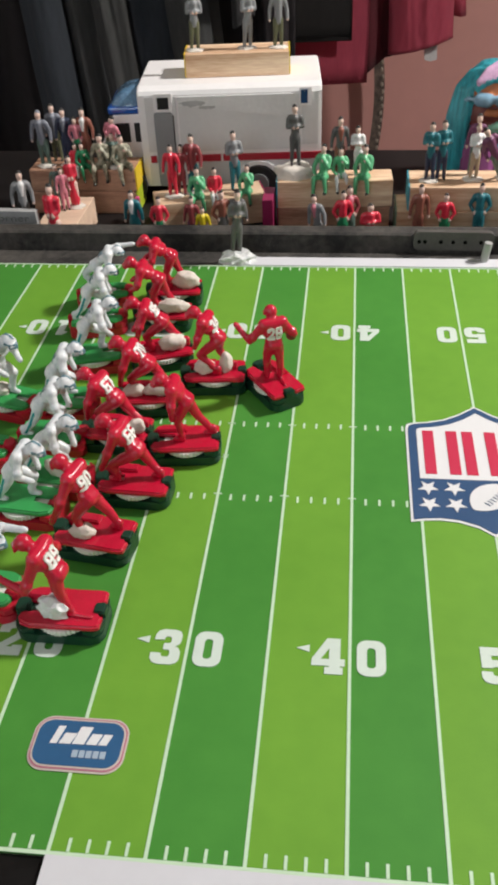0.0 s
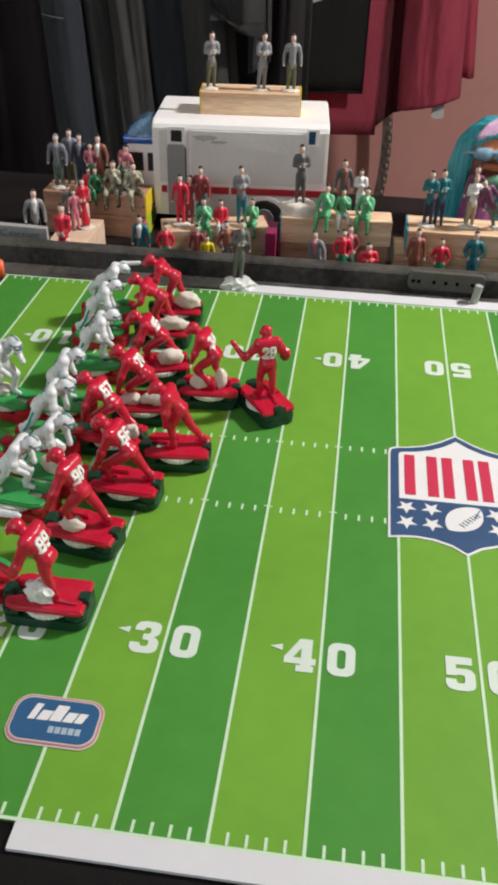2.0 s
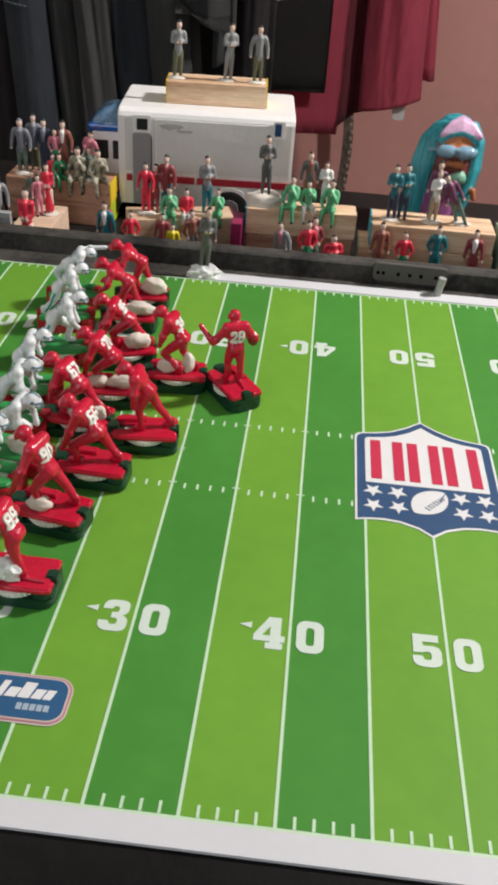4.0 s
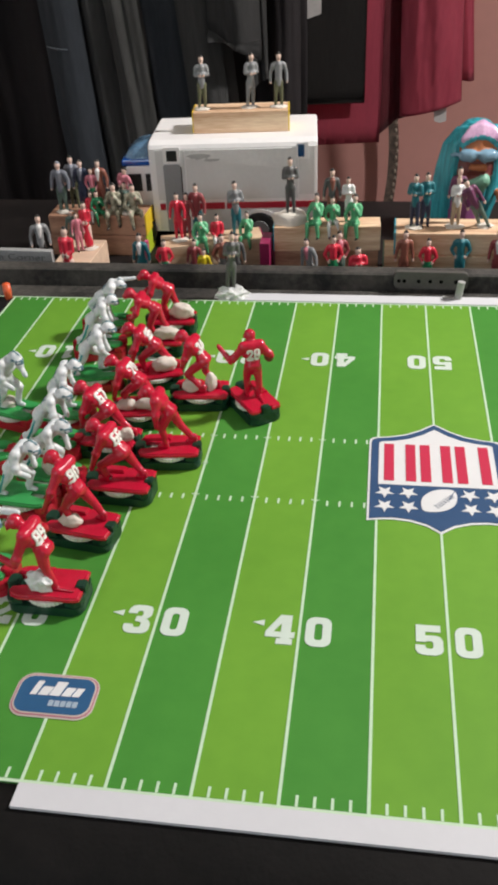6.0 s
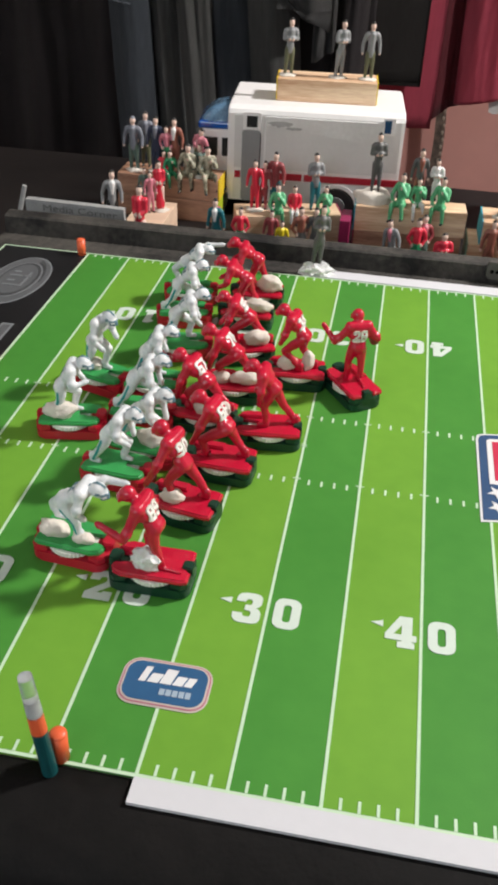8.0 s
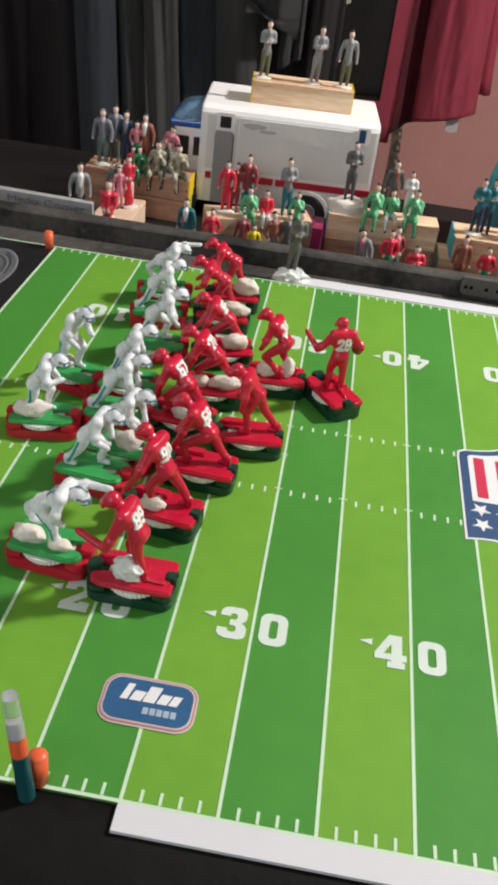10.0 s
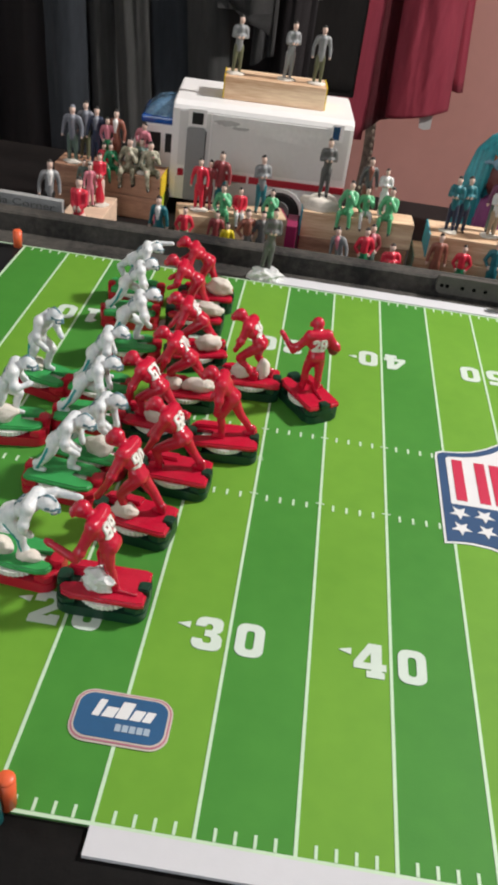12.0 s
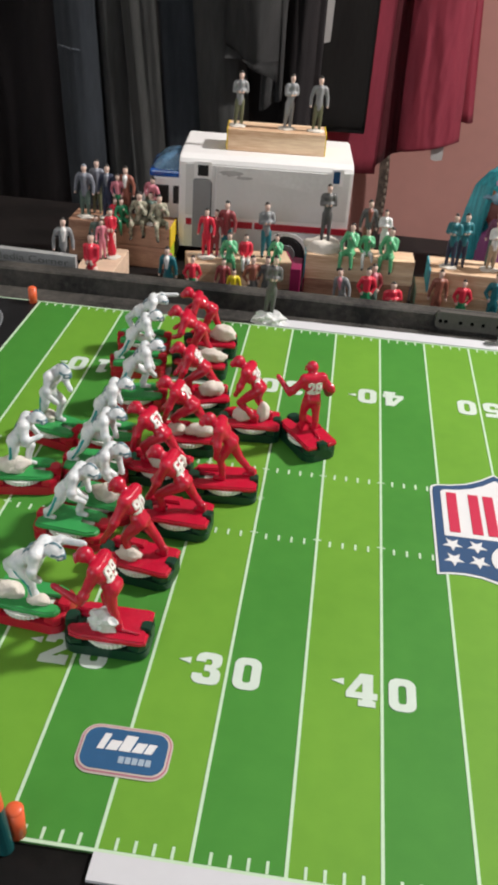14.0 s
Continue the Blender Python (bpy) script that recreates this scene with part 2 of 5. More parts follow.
def cyl(p0, p1, r0, r1=None, seg=16, bm=None):
    bm = bm or bmesh.new()
    p0, p1 = Vector(p0), Vector(p1)
    d = p1 - p0
    r = bmesh.ops.create_cone(bm, cap_ends=True, segments=seg, radius1=r0, radius2=r0 if r1 is None else r1, depth=d.length)
    q = d.to_track_quat("Z", "Y").to_matrix().to_4x4()
    bmesh.ops.transform(bm, matrix=Matrix.Translation((p0 + p1) / 2) @ q, verts=r["verts"])
    return bm


def ball(c, r, bm=None, seg=12, scale=(1, 1, 1), rot=None):
    bm = bm or bmesh.new()
    g = bmesh.ops.create_uvsphere(bm, u_segments=seg, v_segments=max(6, seg * 2 // 3), radius=r)
    m = Matrix.Translation(c) @ (rot.to_matrix().to_4x4() if rot else Matrix.Identity(4)) @ Matrix.Diagonal((*scale, 1))
    bmesh.ops.transform(bm, matrix=m, verts=g["verts"])
    return bm


def plate(points, z0, z1, bm=None):
    """A flat plate with the outline of points, from z0 up to z1."""
    bm = bm or bmesh.new()
    lo = [bm.verts.new((x, y, z0)) for x, y in points]
    hi = [bm.verts.new((x, y, z1)) for x, y in points]
    n = len(points)
    bm.faces.new(hi)
    bm.faces.new(lo[::-1])
    for i in range(n):
        bm.faces.new((lo[i], lo[(i + 1) % n], hi[(i + 1) % n], hi[i]))
    return bm


def round_rect(cx, cy, w, h, r, n=6):
    pts = []
    for sx, sy, a in ((1, 1, 0), (-1, 1, 90), (-1, -1, 180), (1, -1, 270)):
        for i in range(n + 1):
            t = radians(a + 90 * i / n)
            pts.append((cx + sx * (w / 2 - r) + r * math.cos(t), cy + sy * (h / 2 - r) + r * math.sin(t)))
    return pts


def text_bm(chars, cx, cy, w, h, z0, z1, turn=0.0, bold=0.03):
    """Raised lettering that fills a box of w by h round (cx, cy)."""
    cu = bpy.data.curves.new("lettering", "FONT")
    cu.body, cu.offset, cu.extrude = chars, bold, 0.05
    ob = bpy.data.objects.new("lettering", cu)
    scene.collection.objects.link(ob)
    me = bpy.data.meshes.new_from_object(ob.evaluated_get(bpy.context.evaluated_depsgraph_get()))
    bpy.data.objects.remove(ob)
    bm = bmesh.new()
    bm.from_mesh(me)
    bpy.data.meshes.remove(me)
    lo = [min(v.co[i] for v in bm.verts) for i in range(3)]
    hi = [max(v.co[i] for v in bm.verts) for i in range(3)]
    s, c = math.sin(radians(turn)), math.cos(radians(turn))
    for v in bm.verts:
        x = ((v.co.x - lo[0]) / (hi[0] - lo[0]) - 0.5) * w
        y = ((v.co.y - lo[1]) / (hi[1] - lo[1]) - 0.5) * h
        k = (v.co.z - lo[2]) / (hi[2] - lo[2])
        v.co = Vector((cx + x * c - y * s, cy + x * s + y * c, z0 + k * (z1 - z0)))
    return bm


# ---- room ----
def wall(name, bm, m):
    return tagged(link_bm(name, bm, m), kind="structure")


RX0, RX1, RY0, RY1, RZ0, RZ1 = -1.7, 1.7, -1.5, 2.45, -0.78, 1.65
wall("wall_north", box(RX0, RY1, RZ0, RX1, RY1 + 0.1, RZ1), M_WALL)
# the south wall has an unseen opening, added to go with the fill lamp
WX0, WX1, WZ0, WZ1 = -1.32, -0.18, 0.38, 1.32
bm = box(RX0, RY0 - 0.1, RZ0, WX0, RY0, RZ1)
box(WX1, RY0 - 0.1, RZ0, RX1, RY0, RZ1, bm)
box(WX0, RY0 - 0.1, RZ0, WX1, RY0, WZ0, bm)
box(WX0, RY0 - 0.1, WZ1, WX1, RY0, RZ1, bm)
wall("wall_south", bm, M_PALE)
# frame of the added opening, out of view
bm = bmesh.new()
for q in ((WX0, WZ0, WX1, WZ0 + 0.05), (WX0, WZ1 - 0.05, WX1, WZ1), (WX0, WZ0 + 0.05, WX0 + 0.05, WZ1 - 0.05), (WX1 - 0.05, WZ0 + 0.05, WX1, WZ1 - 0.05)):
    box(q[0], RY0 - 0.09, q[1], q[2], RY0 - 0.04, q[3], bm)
wall("unseen_window_frame", bm, M_PAPER)
wall("wall_west", box(RX0 - 0.1, RY0 - 0.1, RZ0, RX0, RY1 + 0.1, RZ1), M_PALE)
wall("wall_east", box(RX1, RY0 - 0.1, RZ0, RX1 + 0.1, RY1 + 0.1, RZ1), M_PALE)
wall("floor", box(RX0 - 0.1, RY0 - 0.1, RZ0 - 0.1, RX1 + 0.1, RY1 + 0.1, RZ0), M_CARPET)
wall("ceiling", box(RX0 - 0.1, RY0 - 0.1, RZ1, RX1 + 0.1, RY1 + 0.1, RZ1 + 0.1), M_CEIL)

TZ = -0.04
table = thing("table", pose(0, 0, 0), "dark brown wooden table under the game board", "table")
part("tabletop", box(-0.95, -0.25, TZ - 0.03, 0.85, 0.9, TZ), M_TABLE, table, bevel=0.003)
for tx in (-0.9, 0.8):
    for ty in (-0.2, 0.85):
        part("leg", box(tx - 0.025, ty - 0.025, RZ0, tx + 0.025, ty + 0.025, TZ - 0.03), M_TABLE, table)

GLYPH = {"0": None}
GLYPH["1"] = [[(1.5, 15.6), (1.5, 17.6), (4.6, 20.5), (8.8, 20.5), (8.8, 4), (11, 4), (11, 0), (1.5, 0), (1.5, 4), (3.8, 4), (3.8, 15.6)]]
GLYPH["2"] = [[(0, 13.6), (0, 17), (1.2, 19.4), (4, 20.5), (10, 20.5), (12.8, 19.4), (13.8, 17), (13.8, 13), (12.6, 10.8), (5.8, 4.8), (9, 4.8), (9, 6), (14, 6),
               (14, 0), (0, 0), (0, 4.4), (8.4, 12), (9, 13), (9, 15.2), (8.2, 16.2), (6, 16.2), (5.2, 15.2), (5.2, 13.6)]]
GLYPH["3"] = [[(0.6, 14.2), (0.8, 17.4), (2.2, 19.6), (5, 20.5), (10, 20.5), (12.6, 19.6), (13.6, 17.6), (13.6, 13.6), (12.6, 11.6), (11, 10.6), (12.8, 9.6), (14, 7.4),
               (14, 3.2), (12.8, 1), (10.4, 0), (4, 0), (1.4, 1), (0, 3.2), (0, 6.4), (4.8, 6.4), (5.2, 4.8), (6, 4.3), (8, 4.3), (8.9, 5), (9, 7.2), (8.2, 8.4),
               (5.5, 8.6), (5.5, 12.2), (8.2, 12.3), (8.8, 13.2), (8.8, 15.2), (8, 16.2), (6.2, 16.2), (5.6, 15.4), (5.5, 14.2)]]
GLYPH["4"] = [[(7, 20.5), (13.2, 20.5), (13.2, 8.6), (15.3, 8.6), (15.3, 4.6), (13.2, 4.6), (13.2, 3.8), (14.4, 3.8), (14.4, 0), (6, 0), (6, 3.8), (8, 3.8), (8, 14.6)],
              [(7, 20.5), (0, 8.2), (0, 4.6), (8, 4.6), (8, 8.4), (4.2, 8.4), (8, 14.6)]]
GLYPH["5"] = [[(0.4, 20.5), (13, 20.5), (13, 15.8), (5.2, 15.8), (5.2, 13.2), (10.5, 13.4), (12.8, 12.4), (14, 10), (14, 3.4), (12.8, 1.2), (10.2, 0), (4, 0), (1.2, 1),
               (0, 3.4), (0, 6.6), (4.9, 6.6), (5.2, 4.9), (6, 4.3), (8.2, 4.3), (9, 5.2), (9, 8.4), (8.2, 9.4), (6, 9.4), (5.2, 8.7), (0.4, 8.7)]]


GLYPH["7"] = [[(0, 20.5), (14, 20.5), (14, 16.5), (8.6, 0), (3.0, 0), (8.4, 15.8), (0, 15.8)]]
SLAB = {"top": [(2.5, 20.5), (11.5, 20.5), (14, 18.5), (14, 16.3), (0, 16.3), (0, 18.5)], "mid": [(0, 12.2), (14, 12.2), (14, 8.4), (0, 8.4)],
        "base": [(0, 4.2), (14, 4.2), (14, 2), (11.5, 0), (2.5, 0), (0, 2)], "ul": [(0, 16.3), (4.8, 16.3), (4.8, 12.2), (0, 12.2)],
        "ur": [(9.2, 16.3), (14, 16.3), (14, 12.2), (9.2, 12.2)], "ll": [(0, 8.4), (4.8, 8.4), (4.8, 4.2), (0, 4.2)], "lr": [(9.2, 8.4), (14, 8.4), (14, 4.2), (9.2, 4.2)]}
for c, keys in (("6", "top ul mid ll lr base"), ("8", "top ul ur mid ll lr base"), ("9", "top ul ur mid lr base")):
    GLYPH[c] = [SLAB[k] for k in keys.split()]


def block_digit(c, cx, cy, h, z0, z1, turn, squeeze=1.0, bm=None):
    """A fat slab-serif digit of height h round (cx, cy)."""
    k = h / 20.5
    ct, st = math.cos(radians(turn)), math.sin(radians(turn))

    def put(x, y):
        return cx + k * (squeeze * x * ct - y * st), cy + k * (squeeze * x * st + y * ct)

    bm = bm or bmesh.new()
    if c == "0":
        o = [put(x, y) for x, y in round_rect(0, 0, 13.4, 20.5, 4.8, 5)]
        i = [put(x, y) for x, y in round_rect(0, 0, 4.0, 11.6, 1.7, 5)]
        rings = [[bm.verts.new((x, y, z)) for x, y in pts] for pts, z in ((o, z0), (o, z1), (i, z1), (i, z0))]
        n = len(o)
        for a, b in zip(rings, rings[1:] + rings[:1]):
            for j in range(n):
                bm.faces.new((a[j], a[(j + 1) % n], b[(j + 1) % n], b[j]))
    else:
        w = {"4": 15.3, "1": 12.0}.get(c, 14.0)
        for poly in GLYPH[c]:
            plate([put(x - w / 2, y - 10.25) for x, y in poly], z0, z1, bm)
    return bm


# ---- game board ----
YD = 0.00762
FY = 0.4996
board = thing("football_game_board", pose(0, 0, 0), "electric football board with printed green field in a black frame", "game board")


def xk(k):
    return (k - 50) * YD


# the pan of the board, whose back flange is a flat dusty rail
prof = [(-0.0510, TZ), (-0.0500, -0.0260), (-0.0470, -0.0150), (-0.0420, -0.0085), (-0.0350, -0.0045), (-0.0250, -0.0022), (-0.0150, -0.0013), (-0.002, -0.0012), (FY + 0.030, -0.0012), (FY + 0.0325, -0.005), (FY + 0.035, -0.005),
        (FY + 0.0365, 0.0125), (FY + 0.0385, 0.0140), (FY + 0.050, 0.0148), (FY + 0.052, 0.0135), (FY + 0.053, TZ)]


def pan(profile, m, label):
    bm = bmesh.new()
    cols = [-0.475 + 0.95 * i / 12 for i in range(13)]
    grid = [[bm.verts.new((x, y, z)) for y, z in profile] for x in cols]
    for a, b in zip(grid, grid[1:]):
        for i in range(len(profile)):
            j = (i + 1) % len(profile)
            bm.faces.new((a[i], b[i], b[j], a[j]))
    bm.faces.new(grid[0])
    bm.faces.new(grid[-1])
    part("frame", bm, m, board, label, smooth=label.startswith("black front"))


pan(prof[:8] + [(-0.002, TZ)], M_FRAME, "black front flange")
pan([(-0.002, TZ)] + prof[7:], M_RAIL, "black dusty back rail")

for j in range(20):
    light = (j % 2 == 1) if j < 10 else (j % 2 == 0)
    part("stripe", box(xk(5 * j), -0.0015, -0.0011, xk(5 * j + 5), FY + 0.0012, 0.0), M_LIGHT if light else M_DARK, board)
for s in (-1, 1):
    x0, x1 = sorted((s * 0.381, s * 0.4612))
    part("end_zone", box(x0, -0.0015, -0.0011, x1, FY + 0.0012, 0.0), M_EZ, board, "black printed end zone")

LZ = 0.00025
for k in range(0, 105, 5):
    w = 0.0015 if k % 100 else 0.0019
    part("yard_line", box(xk(k) - w / 2, 0.0, 0.0, xk(k) + w / 2, FY - 0.0005, LZ), M_LINE, board)
for s in (-1, 1):
    part("end_line", box(s * 0.4605 - 0.0007, 0.0, 0.0, s * 0.4605 + 0.0007, FY + 0.0, LZ), M_LINE, board)
for yb, h in ((-0.0016, 0.0016), (FY, 0.0014)):
    part("side_line", box(-0.4612, yb, 0.00005, 0.4612, yb + h, 0.0003), M_LINE, board)
bm = bmesh.new()
for k in range(1, 100):
    if k % 5 == 0:
        continue
    for y0, y1 in ((0.0003, 0.0057), (FY - 0.0055, FY - 0.0005), (0.2066, 0.2116), (0.2767, 0.2817)):
        if 0.15 < y0 < 0.3 and abs(xk(k)) < 0.0445:
            continue
        box(xk(k) - 0.00065, y0, 0.00002, xk(k) + 0.00065, y1, LZ, bm)
tick = part("hash_mark", bm, M_LINE, board)
tick["kind"] = "stuff"
for k in range(5, 100, 5):
    if abs(xk(k)) < 0.05:
        continue
    for y in (0.2118, 0.2795):
        part("hash_bar", box(xk(k) - 0.0024, y - 0.0004, 0.0, xk(k) + 0.0024, y + 0.0004, LZ + 0.0001), M_LINE, board)
for k in (30, 70):
    for dy in (-0.001, 0.001):
        part("hash_bar", box(xk(k) - 0.0018, 0.2465 + dy - 0.0003, 0.0, xk(k) + 0.0018, 0.2465 + dy + 0.0003, LZ + 0.0001), M_LINE, board)

for k in range(10, 100, 10):
    d = str(k if k <= 50 else 100 - k)
    x = xk(k)
    for sx, c in ((-1, d[0]), (1, d[1])):
        part("yard_number", block_digit(c, x + sx * 0.0099, 0.1008, 0.0205, 0.0001, 0.0004, 0), M_PRINT, board)
        part("yard_number", block_digit(c, x - sx * 0.0099, 0.3945, 0.0215, 0.0001, 0.0004, 180), M_PRINT, board)
    if k != 50:
        s = -1 if k < 50 else 1
        for y in (0.1046, 0.3945):
            part("arrow", plate([(x + s * 0.0187, y - 0.0021), (x + s * 0.0187, y + 0.0021), (x + s * 0.0248, y)], 0.0001, 0.0004), M_PRINT, board)

# shield emblem, read from the far side
def shield_pts(k):
    c = 0.245
    half = [(0.0, 0.1862), (0.008, 0.1925), (0.018, 0.1963), (0.028, 0.1975), (0.0365, 0.1968), (0.0432, 0.1955),
            (0.0432, 0.2785), (0.0425, 0.2825), (0.0395, 0.2845), (0.030, 0.286), (0.020, 0.289), (0.010, 0.295), (0.0, 0.3035)]
    out = []
    for x, y in half:
        out.append((x * k, c + (y - c) * k))
    return out + [(-x, y) for x, y in out[-2:0:-1]]


part("shield_edge", plate(shield_pts(1.02), 0.0002, 0.0005), M_LOGOW, board)
part("shield_field", plate(shield_pts(0.985), 0.0002, 0.0008), M_NAVY, board, "navy blue shield")
top = [(-0.0375, 0.2310), (0.0375, 0.2310), (0.0375, 0.2775), (0.0355, 0.2795), (0.026, 0.281), (0.017, 0.284), (0.008, 0.2895), (0.0, 0.2965),
       (-0.008, 0.2895), (-0.017, 0.284), (-0.026, 0.281), (-0.0355, 0.2795), (-0.0375, 0.2775)]
part("shield_panel", plate(top, 0.0003, 0.0011), M_LOGOW, board, "white upper panel")
for px0, px1 in ((-0.034, -0.0135), (-0.0105, 0.0095), (0.0125, 0.034)):
    bm = bmesh.new()
    box(px0, 0.2350, 0.0004, px0 + 0.0065, 0.2765, 0.0014, bm)
    box(px1 - 0.0065, 0.2350, 0.0004, px1, 0.2765, 0.0014, bm)
    part("emblem_bar", bm, M_LOGOR, board, "red bars")
for sx in (-1, 1):
    for ix in (0.0188, 0.0334):
        for iy in (0.2090, 0.2230):
            star = []
            for i in range(10):
                r = 0.0062 if i % 2 == 0 else 0.0026
                a = radians(-90 + 36 * i)
                star.append((sx * ix + r * math.cos(a), iy + r * math.sin(a)))
            part("star", plate(star, 0.0004, 0.0012), M_LOGOW, board)
oval = [(0.0145 * math.cos(radians(a)), math.copysign(0.0098 * abs(math.sin(radians(a))) ** 1.5, math.sin(radians(a)))) for a in range(0, 360, 15)]
ca, sa = math.cos(radians(48)), math.sin(radians(48))
part("emblem_oval", plate([(x * ca - y * sa, 0.2165 + x * sa + y * ca) for x, y in oval], 0.0004, 0.0012), M_LOGOW, board)
bm = bmesh.new()
for i in range(7):
    t = (i - 2.5) * 0.0024
    cx, cy = t * ca + 0.003 * sa, 0.2165 + t * sa - 0.003 * ca
    plate([(cx - 0.0018 * sa - 0.0003, cy + 0.0018 * ca), (cx - 0.0018 * sa + 0.0003, cy + 0.0018 * ca), (cx + 0.0018 * sa + 0.0003, cy - 0.0018 * ca), (cx + 0.0018 * sa - 0.0003, cy - 0.0018 * ca)], 0.0005, 0.0015, bm)
plate([(0.0095, 0.2262), (0.0102, 0.2266), (0.0066, 0.2176), (0.0058, 0.2178)], 0.0005, 0.0015, bm)
part("emblem_lace", bm, M_NAVY, board)

# maker's badge, its lettering as bars
BX, BY = -0.1905, 0.0462
part("badge", plate(round_rect(BX, BY, 0.0418, 0.0262, 0.008), 0.0002, 0.0005), M_CREAM, board, "cream edged badge")
part("badge_line", plate(round_rect(BX, BY, 0.0405, 0.0245, 0.0072), 0.0002, 0.0008), M_PINKLINE, board)
part("badge_rim", plate(round_rect(BX, BY, 0.0391, 0.0231, 0.0068), 0.0002, 0.0010), M_CREAM, board)
part("badge_field", plate(round_rect(BX, BY, 0.0376, 0.0216, 0.0062), 0.0002, 0.0012), M_BADGE, board, "blue badge field")
bm = bmesh.new()
for i, (x0, x1, h0, h1) in enumerate(((-0.0125, -0.0095, 0, 0.0085), (-0.0085, -0.0035, 0, 0.0052), (-0.0027, 0.0025, 0, 0.0085), (0.0033, 0.0078, 0, 0.0052), (0.0086, 0.0122, 0, 0.0052))):
    y = BY - 0.0008 + 0.0001 * i
    plate([(BX + x0, y + h0), (BX + x1, y + h0), (BX + x1 + 0.0012 + h1 * 0.12, y + h1), (BX + x0 + 0.0012 + h1 * 0.12, y + h1)], 0.0003, 0.0015, bm)
part("badge_bar", bm, M_LOGOW, board, "white slanted bars")
bm = bmesh.new()
for i in range(5):
    box(BX - 0.0015 + i * 0.003, BY - 0.0068, 0.0003, BX + 0.0009 + i * 0.003, BY - 0.0034, 0.0015, bm)
part("badge_bar", bm, M_BARPALE, board, "pale bars")

# end zone emblem and letter stroke
def ellipse(cx, cy, a, b, turn, n=36):
    c, s = math.cos(radians(turn)), math.sin(radians(turn))
    return [(cx + a * math.cos(t) * c - b * math.sin(t) * s, cy + a * math.cos(t) * s + b * math.sin(t) * c) for t in (2 * math.pi * i / n for i in range(n))]


for sx in (-1, 1):
    for a, b, z, m in ((0.047, 0.0245, 0.0004, M_EZGREY), (0.0450, 0.0230, 0.0006, M_EZGREY2), (0.0345, 0.0175, 0.0008, M_EZGREY),
                       (0.0330, 0.0163, 0.0010, M_EZDARK), (0.0290, 0.0138, 0.0012, M_EZGREY2)):
        part("end_zone_oval", plate(ellipse(sx * 0.4208, 0.4325, a, b, 88), 0.0001, z), m, board, "grey printed oval")
    for half in (1, -1):
        lens = [(sx * 0.4208 + 0.0195 * math.sin(t) * half, 0.4325 + 0.0440 * math.cos(t) * half) for t in (0.35 + 1.25 * k / 12 for k in range(13))]
        lens += [(sx * 0.4208 + 0.0180 * math.sin(t) * half, 0.4325 + 0.0380 * math.cos(t) * half) for t in (1.60 - 1.25 * k / 12 for k in range(13))]
        part("end_zone_band", plate(lens if half > 0 else lens[::-1], 0.0003, 0.0009), M_EZDARK, board)
    bm = bmesh.new()
    cx = sx * 0.4208
    for q in ((-0.0075, -0.0015, 0.0135, 0.0028), (-0.0075, -0.0015, -0.0040, 0.0028), (-0.0090, 0.0020, 0.0060, 0.0020), (0.0040, 0.0095, 0.0060, 0.0020), (-0.0085, 0.0085, -0.0125, 0.0018)):
        box(cx + q[0], 0.4325 + q[2] - q[3] / 2, 0.0002, cx + q[1], 0.4325 + q[2] + q[3] / 2, 0.0016, bm)
    box(cx + 0.0065, 0.4325 - 0.0120, 0.0002, cx + 0.0082, 0.4325 + 0.0135, 0.0016, bm)
    part("end_zone_mark", bm, M_EZGREY, board, "pale mark in the oval")
    part("end_zone_stroke", box(sx * 0.397 - 0.0048, 0.262, 0.0001, sx * 0.397 + 0.0048, 0.357, 0.0004), M_EZGREY, board)
    part("end_zone_stroke", box(sx * 0.397 - 0.003, 0.265, 0.0002, sx * 0.397 + 0.003, 0.354, 0.0006), M_EZGREY2, board)

strip = link_bm("paper_strip", box(-0.191, -0.0135, -0.0010, 0.191, -0.0017, 0.0008), M_PAPER)
tagged(strip, "long white paper strip taped along the near sideline", "paper strip", "paper strips along the field")
edge = [(-0.172 + i * 0.0075, FY + 0.0165 + 0.0009 * noise.noise((i * 0.7, 0, 0))) for i in range(49)]
bm = plate([(edge[0][0], FY + 0.0015), (edge[-1][0], FY + 0.0015)] + edge[::-1], -0.001, 0.0012)
strip = link_bm("paper_strip", bm, M_PAPER)
tagged(strip, "torn white paper strip behind the far sideline", "paper strip", "paper strips along the field")


